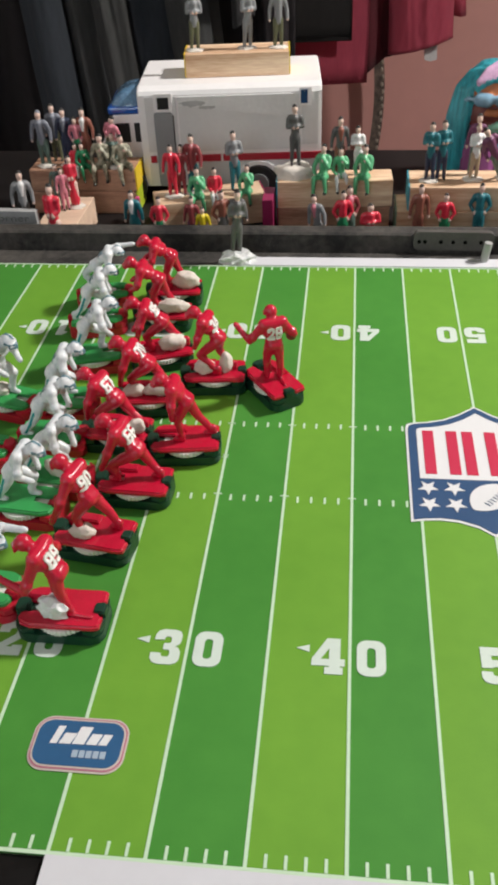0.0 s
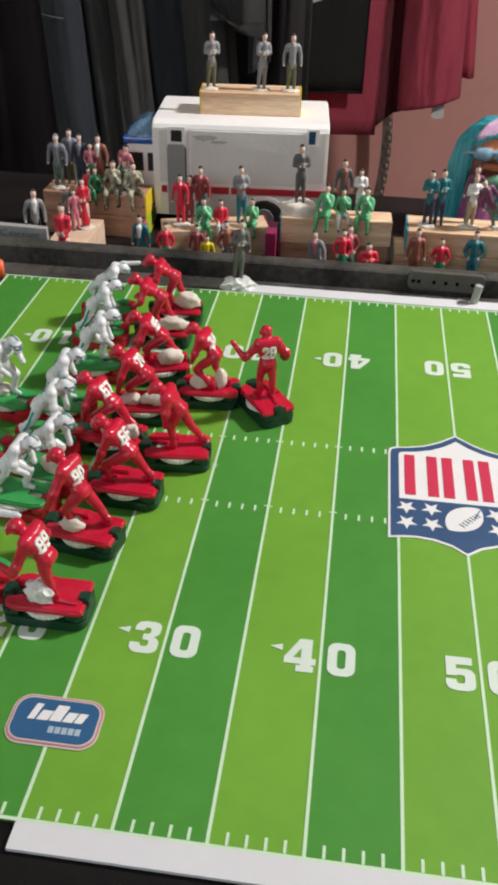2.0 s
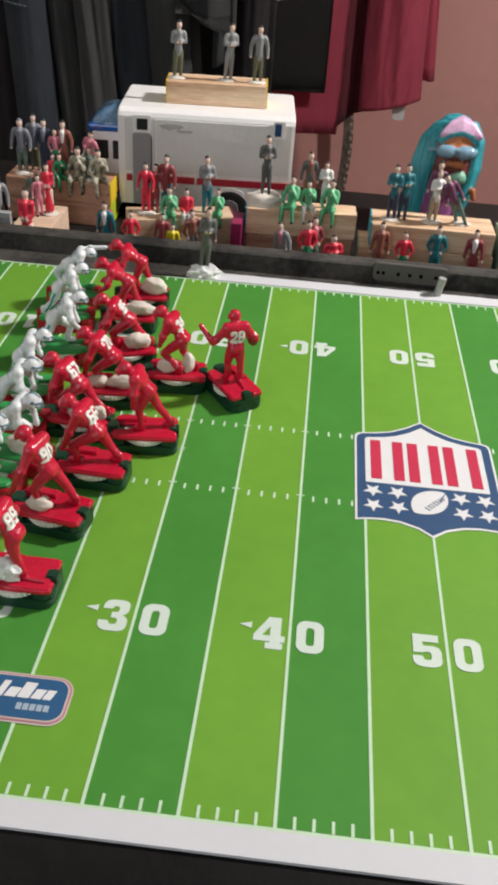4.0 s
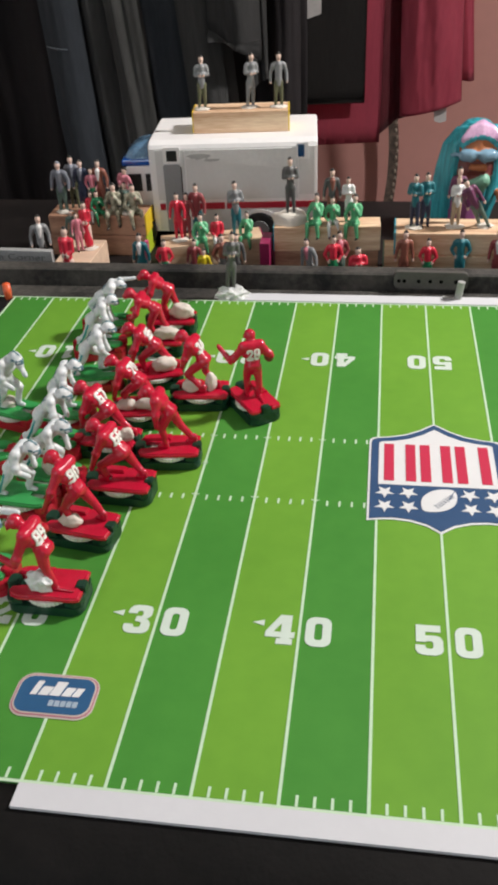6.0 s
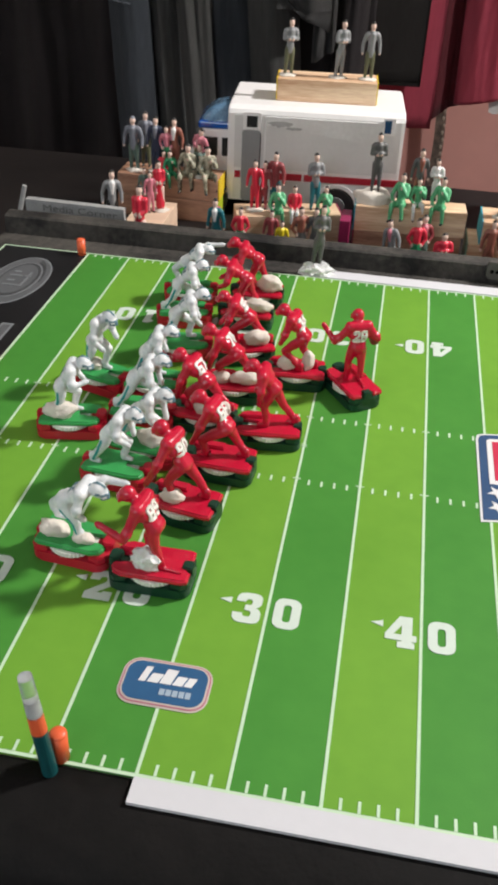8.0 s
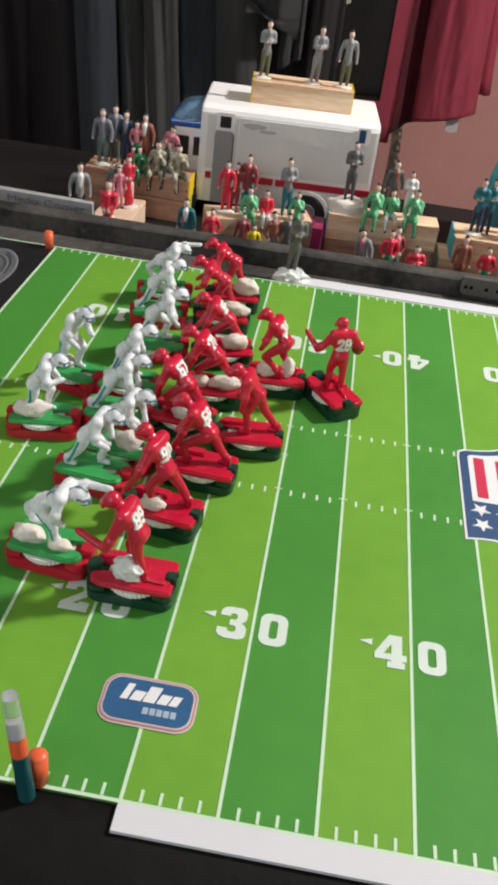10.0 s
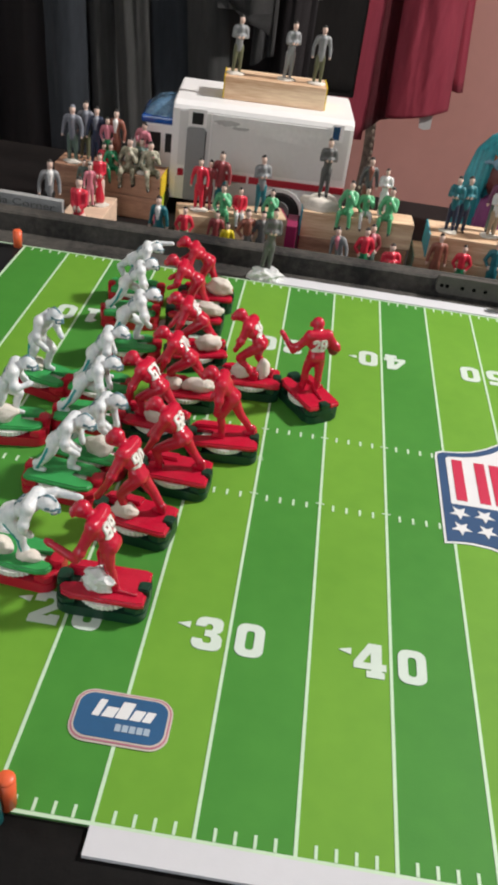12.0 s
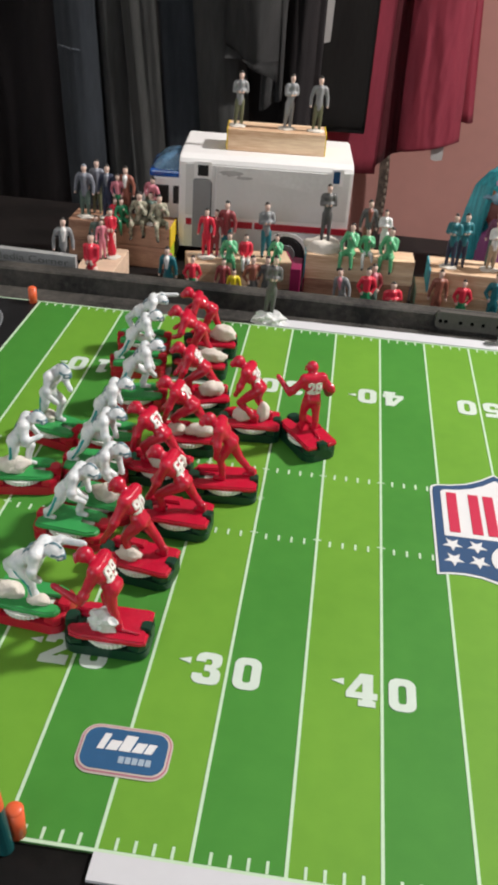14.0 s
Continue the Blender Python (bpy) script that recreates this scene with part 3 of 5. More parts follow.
# ---- moulded figures: limbs melted into one skin ----
def melt(prims, voxel, smooth=3):
    """prims: (p0, p1, r0, r1, slot) in millimetres. Returns one mesh, whose faces take the slot of the limb they lie on."""
    bm = bmesh.new()
    for p0, p1, r0, r1, _ in prims:
        a, b = Vector(p0), Vector(p1)
        ball(a, r0, bm, 10)
        ball(b, r1, bm, 10)
        if (b - a).length > 0.2:
            cyl(a, b, r0, r1, 10, bm)
    me = bpy.data.meshes.new("limbs")
    bm.to_mesh(me)
    bm.free()
    ob = new("limbs", me)
    r = ob.modifiers.new("melt", "REMESH")
    r.mode, r.voxel_size = "VOXEL", voxel
    s = ob.modifiers.new("soften", "SMOOTH")
    s.factor, s.iterations = 0.5, smooth
    out = bpy.data.meshes.new_from_object(ob.evaluated_get(bpy.context.evaluated_depsgraph_get()))
    bpy.data.objects.remove(ob)
    bpy.data.meshes.remove(me)
    n = len(out.polygons)
    c = np.zeros(n * 3)
    out.polygons.foreach_get("center", c)
    c = c.reshape(n, 3)
    best, slot = np.full(n, 1e9), np.zeros(n, int)
    for p0, p1, r0, r1, k in prims:
        a, b = np.array(p0, float), np.array(p1, float)
        d = b - a
        L = max(d @ d, 1e-9)
        t = np.clip(((c - a) @ d) / L, 0, 1)
        dist = np.linalg.norm(c - a - t[:, None] * d, axis=1) - (r0 + (r1 - r0) * t)
        m = dist < best
        best[m], slot[m] = dist[m], k
    out.polygons.foreach_set("material_index", slot)
    out.polygons.foreach_set("use_smooth", [True] * n)
    out.transform(Matrix.Scale(0.001, 4))
    return out


def limb(*pts_r, slot=0):
    return [(a[0], b[0], a[1], b[1], slot) for a, b in zip(pts_r, pts_r[1:])]


def player_prims(hip, sho, head, feet, knees, palms, elbows, trim=False):
    """A padded football figure. Slots: 0 body, 1 trim, 2 palms, 4 stripe."""
    hip, sho, head = Vector(hip), Vector(sho), Vector(head)
    p = []
    p += [(hip + Vector((-1, -2, 0)), hip + Vector((-1, 2, 0)), 4.1, 4.1, 0)]
    p += limb((hip, 3.9), (hip.lerp(sho, 0.5), 4.0), (sho, 4.6))
    for s in (1, -1):
        p += [(sho, sho + Vector((0, s * 6.2, 0.8)), 4.7, 4.1, 0)]
    mid = hip.lerp(sho, 0.68)
    up = (sho - hip).normalized()
    p += [(mid + Vector((0, -3.2, 0)), mid + Vector((0, 3.2, 0)), 4.4, 4.4, 0)]
    p += [(hip + up * 2.6 + Vector((0, -1.8, 0)), hip + up * 2.6 + Vector((0, 1.8, 0)), 4.3, 4.3, 0)]
    head = head + Vector((0.4, 0, 1.8))
    p += limb((sho, 3.2), (head, 2.8))
    p += [(head, head + Vector((1.2, 0, -0.6)), 4.5, 4.1, 0)]
    p += [(head + Vector((3.6, -2, -2.4)), head + Vector((3.6, 2, -2.4)), 1.7, 1.7, 0)]
    if trim:
        for s in (1, -1):
            p += [(head + Vector((0.6, s * 4.0, -0.2)), head + Vector((2.0, s * 3.7, -0.6)), 1.0, 0.8, 4)]
    p += [(head + Vector((4.4, -1.5, -4.0)), head + Vector((4.4, 1.5, -4.0)), 1.2, 1.2, 0)]
    for dz, dx in ((-1.2, 6.2), (-3.4, 6.4)):
        p += limb((head + Vector((3.4, -3.6, dz)), 0.75), (head + Vector((dx, 0, dz - 0.6)), 0.75), (head + Vector((3.4, 3.6, dz)), 0.75), slot=4 if trim else 0)
    for i, s in ((0, 1), (1, -1)):
        f, k, h, e = Vector(feet[i]), Vector(knees[i]), Vector(palms[i]), Vector(elbows[i])
        root = hip + Vector((0, s * 3.0, -1))
        p += limb((root, 3.8), (root.lerp(k, 0.5) + Vector((0.4, 0, 0)), 3.5), (k, 2.7), (k.lerp(f, 0.4) + Vector((-0.8, 0, 0.6)), 2.5), (f + Vector((0, 0, 2.2)), 1.8))
        p += [(f + Vector((-0.8, 0, 1.6)), f + Vector((4.4, 0, 1.3)), 1.9, 1.6, 0)]
        p += limb((sho + Vector((0, s * 6.6, 0)), 3.4), (e, 2.3), (h, 1.8))
        p += [(h, h + (h - e).normalized() * 1.8, 2.1, 1.7, 0)]
        cuff = (sho + Vector((0, s * 6.6, 0))).lerp(e, 0.72)
        p += [(cuff, cuff + (e - sho).normalized() * 0.8, 3.1, 3.2, 0)]
        p += [(f + Vector((-0.4, 0, 4.2)), f + Vector((-0.4, 0, 5.0)), 2.4, 2.4, 0)]
        if trim:
            rear = Vector((-1.0, s * 2.2, 0))
            p += limb((root.lerp(k, 0.2) + rear * 1.3, 1.15), (k + rear, 0.95), (k.lerp(f, 0.7) + rear * 0.75, 0.8), slot=1)
            p += [(sho + Vector((-2.4, s * 6.4, 3.0)), sho + Vector((1.6, s * 7.2, 3.2)), 1.1, 1.0, 4)]
    if trim:
        p += [(head + Vector((-4.7, 0, 1.8)), head + Vector((0, 0, 5.0)), 0.7, 0.8, 4), (head + Vector((0, 0, 5.0)), head + Vector((4.4, 0, 2.6)), 0.8, 0.7, 4)]
    bulk = 1.03 if trim else 1.0
    return [(a, b, r0 * bulk, r1 * bulk, k) for a, b, r0, r1, k in p]


POSES = {
    "lunge": dict(hip=(-3, 0, 22), sho=(8, 0, 31.5), head=(16, 0, 34.5), feet=((6, 4, 0), (-18, -4, 0)), knees=((9, 4.5, 12), (-10, -4, 10)),
                  palms=((15, 8, 10), (19, -7, 12)), elbows=((12, 11, 20), (13, -11, 21))),
    "dive": dict(hip=(0, 0, 26), sho=(12, 0, 34), head=(19.5, 0, 37.5), feet=((3, 4, 0), (-9, -4, 0)), knees=((5, 4.5, 13), (-4, -4, 13)),
                 palms=((20, 7, 20), (21, -7, 22)), elbows=((15, 11, 24), (15, -11, 25))),
    "crouch": dict(hip=(-4, 0, 22), sho=(5, 0, 34), head=(13, 0, 37), feet=((8, 4.5, 0), (-15, -4, 0)), knees=((10, 5, 12), (-9, -5, 10)),
                   palms=((15, 8, 11), (18, -8, 13)), elbows=((10, 11, 21), (12, -11, 22))),
    "stoop": dict(hip=(-3, 0, 27.5), sho=(4, 0, 37), head=(10.5, 0, 40), feet=((1, 4, 0), (-17, -4, 0)), knees=((2.5, 4, 15), (-9, -4, 13)),
                  palms=((5, 7, 19), (9, -8, 21)), elbows=((4, 10.5, 27), (6, -11, 28))),
    "tall": dict(hip=(-1, 0, 24), sho=(5.5, 0, 38), head=(12, 0, 42.5), feet=((4, 5.5, 0), (-13, -5, 0)), knees=((6, 5.5, 13), (-8, -5, 12)),
                 palms=((15, 13, 14), (22, -13, 29)), elbows=((9, 14, 25), (12, -14, 29))),
    "squat": dict(hip=(-5, 0, 25.5), sho=(3.5, 0, 37.5), head=(10.5, 0, 41), feet=((-5, 5, 0), (-13, -4, 0)), knees=((7, 5.5, 14), (-3, -5, 13)),
                  palms=((10, 6, 20), (12, -8, 20)), elbows=((7, 10, 26), (7, -11, 26))),
    "upright": dict(hip=(-2, 0, 27), sho=(-1, 0, 41), head=(3, 0, 46.5), feet=((2, 4, 0), (-2, -4, 0)), knees=((1.5, 4, 14), (-2, -4, 14)),
                    palms=((8, 21, 39), (6, -11, 31)), elbows=((2, 15, 30), (-4, -13.5, 33))),
    "tackle": dict(hip=(-5, 0, 24), sho=(8, 0, 34), head=(15.5, 0, 34), feet=((-12, 4, 6), (5, -3.5, 0)), knees=((-15, 5, 15), (3, -4, 13)),
                   palms=((28, 8, 37), (9, -8, 20)), elbows=((18, 9, 36), (7, -11, 25))),
    "march": dict(hip=(-2, 0, 25), sho=(4.5, 0, 36.5), head=(11.5, 0, 39.5), feet=((-6, 4, 0), (4, -4, 0)), knees=((-3.5, 4, 13), (4, -4.5, 13)),
                  palms=((24, 9, 24), (10, -9, 23)), elbows=((10, 12, 21), (4, -14, 26))),
    "stance": dict(hip=(-5, 0, 21), sho=(4.5, 0, 34.5), head=(12.5, 0, 37), feet=((3, 4, 0), (-15, -4, 0)), knees=((6, 5, 14), (-9, -5, 11)),
                   palms=((8, 7.5, 20), (10, -8, 21)), elbows=((5, 11, 26), (5, -11.5, 26))),
    "lean": dict(hip=(-5, 0, 21), sho=(6.5, 0, 33), head=(14.5, 0, 36), feet=((5, 4, 0), (-17, -4, 0)), knees=((8, 5, 13), (-10, -5, 10)),
                 palms=((12, 8, 16), (13, -8, 17)), elbows=((9, 11, 23), (9, -11, 23))),
    "watch": dict(hip=(-5, 0, 21.5), sho=(3, 0, 35), head=(10.5, 0, 38), feet=((2, 3.5, 0), (-11, -4, 0)), knees=((5, 4.5, 15), (-6, -4.5, 12)),
                  palms=((8, 7, 24), (12, -7.5, 29)), elbows=((4, 10, 27), (4.5, -11.5, 27))),
    "wait": dict(hip=(-4, 0, 23), sho=(2.5, 0, 38), head=(9, 0, 41.5), feet=((1, 3.5, 0), (-10, -4, 0)), knees=((4.5, 4.5, 16), (-5, -4.5, 12)),
                 palms=((9, 7, 26), (7, -7.5, 22)), elbows=((4, 10, 29), (3, -11, 28))),
}
SKINS = {}


def player_mesh(posename, white, number):
    key = (posename, white)
    if key not in SKINS:
        prims = player_prims(trim=white, **POSES[posename])
        if posename in ("upright", "march"):
            f = Vector(POSES[posename]["feet"][1 if posename == "upright" else 0])
            prims.append((f + Vector((-1.5, 0, 1.0)), f + Vector((-11, 0, 0.9)), 1.5, 1.1, 0))
        if posename == "upright":
            prims.append(((2, -13.5, 29), (8, -12.5, 31), 3.8, 2.6, 3))
        SKINS[key] = melt(prims, 0.7, 2)
    me = SKINS[key].copy()
    me.name = "player_figurine"
    mats = [M_WHITE, M_TEAL, M_SKIN, M_BALL] if white else [M_RED, M_RED, M_RED, M_BALL]
    for m in mats + [M_DIAL if not white else M_NAVYP]:
        me.materials.append(m)
    if number or white:
        # the number lies on the back, along the line from hip to shoulder
        P = POSES[posename]
        hip, sho = Vector(P["hip"]) * 0.001, Vector(P["sho"]) * 0.001
        up = (sho - hip).normalized()
        side = Vector((0, -1, 0))
        out = side.cross(up).normalized()
        if out.x > 0:
            out = -out
        side = up.cross(out)
        centre = hip.lerp(sho, 0.66)
        bm = bmesh.new()
        bm.from_mesh(me)
        tree = BVHTree.FromBMesh(bm)
        if number:
            nb = bmesh.new()
            for dx, c in ((-0.00255, number[0]), (0.00255, number[1])):
                block_digit(c, dx, 0, 0.0084, -0.0006, 0.0008, 0, 0.80, nb)
            bmesh.ops.triangulate(nb, faces=nb.faces[:])
            for _ in range(3):
                long = [e for e in nb.edges if e.calc_length() > 0.0011]
                if long:
                    bmesh.ops.subdivide_edges(nb, edges=long, cuts=1, use_grid_fill=False)
                    bmesh.ops.triangulate(nb, faces=nb.faces[:])
        else:
            nb = bmesh.new()
            for u in (-0.0022, 0.0022):
                for v in range(4):
                    box(u - 0.0013, v * 0.0015 - 0.003, -0.0003, u + 0.0013, v * 0.0015 - 0.0021, 0.0003, nb)
        spots = []
        for v in nb.verts:
            q = centre + side * v.co.x + up * v.co.y
            hit = tree.ray_cast(q + out * 0.02, -out)[0]
            spots.append((v, q, (hit - q).dot(out) if hit else None))
        level = sorted(d for _, _, d in spots if d is not None)[len(spots) // 2]
        for v, q, d in spots:
            d = level if d is None else min(max(d, level - 0.0028), level + 0.0024)
            v.co = q + out * (d + v.co.z)
        tmp = bpy.data.meshes.new("number")
        nb.to_mesh(tmp)
        nb.free()
        k = len(bm.faces)
        bm.from_mesh(tmp)
        bpy.data.meshes.remove(tmp)
        bm.faces.ensure_lookup_table()
        for f in bm.faces[k:]:
            f.material_index = 4
        bm.to_mesh(me)
        bm.free()
    return me


def base_meshes():
    """Tray, platform and toothed dial of a game piece: three meshes shared by all."""
    # a long hull whose two ends rise to the platform, with an upright tab at each end
    bm = plate(round_rect(0, 0, 0.0425, 0.0250, 0.0060), 0.0004, 0.0062)
    for s in (1, -1):
        end = [(s * x, y) for x, y in ((0.0118, -0.0112), (0.0172, -0.0122), (0.0205, -0.0098), (0.0216, -0.0050), (0.0218, 0.0), (0.0216, 0.0050),
                                        (0.0205, 0.0098), (0.0172, 0.0122), (0.0118, 0.0112))]
        plate(end if s > 0 else end[::-1], 0.0060, 0.0101, bm)
    bmesh.ops.bevel(bm, geom=[e for e in bm.edges if abs(e.verts[0].co.z - e.verts[1].co.z) < 1e-6], offset=0.0006, segments=2, affect="EDGES")
    tab = bmesh.new()
    plate([(0.0158, -0.0036), (0.0198, -0.0048), (0.0221, -0.0036), (0.0226, 0.0), (0.0221, 0.0036), (0.0198, 0.0048), (0.0158, 0.0036)], 0.0085, 0.0142, tab)
    plate([(-0.0160, 0.0030), (-0.0214, 0.0036), (-0.0218, 0.0), (-0.0214, -0.0036), (-0.0160, -0.0030)], 0.0085, 0.0140, tab)
    bmesh.ops.bevel(tab, geom=tab.edges[:], offset=0.0007, segments=2, affect="EDGES")
    spare = bpy.data.meshes.new("tab")
    tab.to_mesh(spare)
    tab.free()
    bm.from_mesh(spare)
    bpy.data.meshes.remove(spare)
    tray = bpy.data.meshes.new("tray")
    bmesh.ops.recalc_face_normals(bm, faces=bm.faces)
    bm.to_mesh(tray)
    bm.free()
    # the platform leaves an open slot towards its front and a notch behind
    bm = bmesh.new()
    plate([(-0.0192, -0.0104), (-0.0165, -0.0114), (0.0125, -0.0114), (0.0172, -0.0096), (0.0186, -0.0066), (0.0180, -0.0034), (0.0045, -0.0030), (0.0045, 0.0030), (0.0180, 0.0034),
           (0.0186, 0.0066), (0.0172, 0.0096), (0.0125, 0.0114), (-0.0165, 0.0114), (-0.0192, 0.0104), (-0.0194, 0.0042), (-0.0158, 0.0034), (-0.0158, -0.0034), (-0.0194, -0.0042)], 0.0103, 0.0129, bm)
    bmesh.ops.bevel(bm, geom=[e for e in bm.edges if abs(e.verts[0].co.z - e.verts[1].co.z) < 1e-6 and e.verts[0].co.z > 0.012], offset=0.0009, segments=3, affect="EDGES")
    top = bpy.data.meshes.new("platform")
    bmesh.ops.recalc_face_normals(bm, faces=bm.faces)
    bm.to_mesh(top)
    bm.free()
    pts = []
    for i in range(152):
        t = 2 * math.pi * i / 152
        r = 0.0135 + 0.00032 * math.cos(38 * t)
        pts.append((-0.001 + r * math.cos(t), r * math.sin(t)))
    bm = plate(pts, 0.0074, 0.0100)
    dial = bpy.data.meshes.new("dial")
    bm.to_mesh(dial)
    bm.free()
    return tray, top, dial


TRAY, PLATFORM, DIAL = base_meshes()
BASEDATA = {}
for white in (False, True):
    t, p = TRAY.copy(), PLATFORM.copy()
    t.materials.append(M_REDBASE if white else M_DKGRN)
    p.materials.append(M_GRN if white else M_RED)
    if not white:
        p.transform(Matrix.Diagonal((1.065, 1.06, 1, 1)))
    BASEDATA[white] = (t, p)
DIAL.materials.append(M_DIAL)
# raised bar beside the slot of a red platform
bm = plate([(-0.0010, -0.0106), (0.0130, -0.0106), (0.0172, -0.0088), (0.0178, -0.0052), (0.0160, -0.0044), (-0.0010, -0.0044)], 0.0127, 0.0149)
bmesh.ops.bevel(bm, geom=[e for e in bm.edges if e.verts[0].co.z > 0.014 and e.verts[1].co.z > 0.014], offset=0.0007, segments=2, affect="EDGES")
bmesh.ops.recalc_face_normals(bm, faces=bm.faces)
FOOTBAR = bpy.data.meshes.new("foot_bar")
bm.to_mesh(FOOTBAR)
bm.free()
FOOTBAR.materials.append(M_RED)


def clay_bm(cx, cy, cz, sx, sy, sz, seed, crumple=0.0):
    bm = bmesh.new()
    bmesh.ops.create_icosphere(bm, subdivisions=3, radius=1)
    for v in bm.verts:
        n = 1 + 0.30 * noise.noise(v.co * 1.7 + Vector((seed, 0, 0))) + 0.14 * noise.noise(v.co * 4.2 + Vector((0, seed, 0))) + crumple * abs(noise.noise(v.co * 3.1 + Vector((seed, 0, 4))))
        v.co = Vector((cx + v.co.x * sx * n, cy + v.co.y * sy * n, cz + v.co.z * sz * n))
    return bm


def game_piece(x, y, heading, posename, white, number="", clay=None, seed=1, label="", size=0.0, yaw=0.0, step=(0, 0)):
    ob = thing("player_piece", pose(x, y, 0, 0, 0, heading),
               label or ("white football player figurine on a red base with green platform" if white else
                         "glossy red football player figurine, number %s, on a dark green base" % number if number else
                         "glossy red crouching football player figurine on a dark green base"),
               "game piece", "white team pieces" if white else "red team pieces")
    t, p = BASEDATA[white]
    for nm, me, lab in (("base", t, "red plastic base" if white else "dark green plastic base"), ("platform", p, "green platform" if white else "red platform"), ("dial", DIAL, "white toothed dial"), ("foot_bar", FOOTBAR, "raised red bar")):
        if white and nm == "foot_bar":
            continue
        o = new(nm, me)
        o.parent = ob
        o["label"] = lab
    fig = new("player_figurine", player_mesh(posename, white, number))
    fig.parent = ob
    k = (size or 1.0) * (0.93 if white else 0.98)
    fig.matrix_basis = pose(step[0], step[1], 0.0126, 0, 0, yaw) @ Matrix.Diagonal((k, k, k, 1))
    for c in clay or ():
        if seed == 3:
            part("tissue_weight", clay_bm(*c, seed, 0.7), M_TISSUE, ob, "crumpled grey-white tissue")
        else:
            part("clay_weight", clay_bm(*c, seed), M_CLAY, ob, "lump of off-white clay", smooth=True)
    return ob


SIDE = [(-0.004, 0.006, 0.0165, 0.0085, 0.0035, 0.0055)]
WCLAY = [(-0.0110, -0.003, 0.0160, 0.0085, 0.0055, 0.0046)]
# red team, facing the line
game_piece(-0.2138, 0.1110, 180, "march", False, "89", [(0.001, 0.005, 0.0180, 0.0070, 0.0044, 0.0066)], 3, yaw=-8)
game_piece(-0.2115, 0.1645, 171, "tall", False, "90", [(0.004, 0.005, 0.0160, 0.0068, 0.0045, 0.0048)], 5, yaw=-6)
game_piece(-0.1990, 0.2080, 177, "crouch", False, "66", None, 6, yaw=-8)
game_piece(-0.1765, 0.2475, 186, "stoop", False, "", None, 7, yaw=-6)
game_piece(-0.2200, 0.2560, 176, "lunge", False, "67", SIDE + [(-0.014, 0.003, 0.0165, 0.005, 0.005, 0.0045)], 8, yaw=-10)
game_piece(-0.2085, 0.2950, 187, "lunge", False, "70", [(-0.009, 0.005, 0.0175, 0.0105, 0.0042, 0.0052), (0.008, 0.004, 0.0165, 0.007, 0.004, 0.005)], 9, yaw=-12)
game_piece(-0.2095, 0.3480, 200, "lunge", False, "85", [(-0.008, 0.005, 0.0185, 0.0088, 0.0050, 0.0064)], 10, yaw=-18)
game_piece(-0.2185, 0.4020, 181, "dive", False, "", [(-0.009, 0.004, 0.0180, 0.0115, 0.0048, 0.0056)], 11, "red lunging football figurine with clay weight on a dark green base")
game_piece(-0.2160, 0.4400, 184, "dive", False, "", [(-0.010, 0.003, 0.0190, 0.0105, 0.0055, 0.0068)], 12, "red lunging football figurine with clay weight on a dark green base")
game_piece(-0.1690, 0.3220, 184, "squat", False, "34", [(-0.0085, 0.001, 0.0185, 0.0042, 0.0045, 0.0080), (0.0055, 0.003, 0.0172, 0.0066, 0.0046, 0.0058)], 13, yaw=-16)
game_piece(-0.1285, 0.3145, 125, "upright", False, "28", None, 14, "red standing passer figurine, number 28, on a dark green base", yaw=-12)
# white team
game_piece(-0.2585, 0.1225, -6, "tackle", True, "", WCLAY + [(0.0060, -0.0045, 0.0150, 0.0062, 0.0040, 0.0030)], 20, "white tackling football figurine reaching forward on a red base")
game_piece(-0.2560, 0.1880, -6, "stance", True, "", None, 21)
game_piece(-0.2470, 0.2140, -6, "lean", True, "", [(0.0050, -0.003, 0.0165, 0.0085, 0.0060, 0.0065)], 22, "white crouching football figurine with clay weight on a red base")
game_piece(-0.2590, 0.2500, 4, "lean", True, "", None, 23)
game_piece(-0.2610, 0.2860, 8, "stance", True, "", None, 24)
game_piece(-0.2550, 0.3420, 14, "lean", True, "", None, 25, size=1.04)
game_piece(-0.2660, 0.3930, 14, "lean", True, "", None, 26)
game_piece(-0.2700, 0.4320, 12, "tackle", True, "", None, 27, size=0.95)
game_piece(-0.3000, 0.2315, 10, "watch", True, "", [(-0.006, -0.003, 0.0165, 0.0100, 0.0062, 0.0062)], 28, "white crouching football figurine with clay weight on a red base")
game_piece(-0.2985, 0.2870, -17, "wait", True, "", [(-0.006, 0.000, 0.0155, 0.0070, 0.0050, 0.0045)], 29, size=1.05)
game_piece(-0.4080, 0.3060, 0, "watch", True, "", None, 30, "white football figurine on a red base in the end zone")


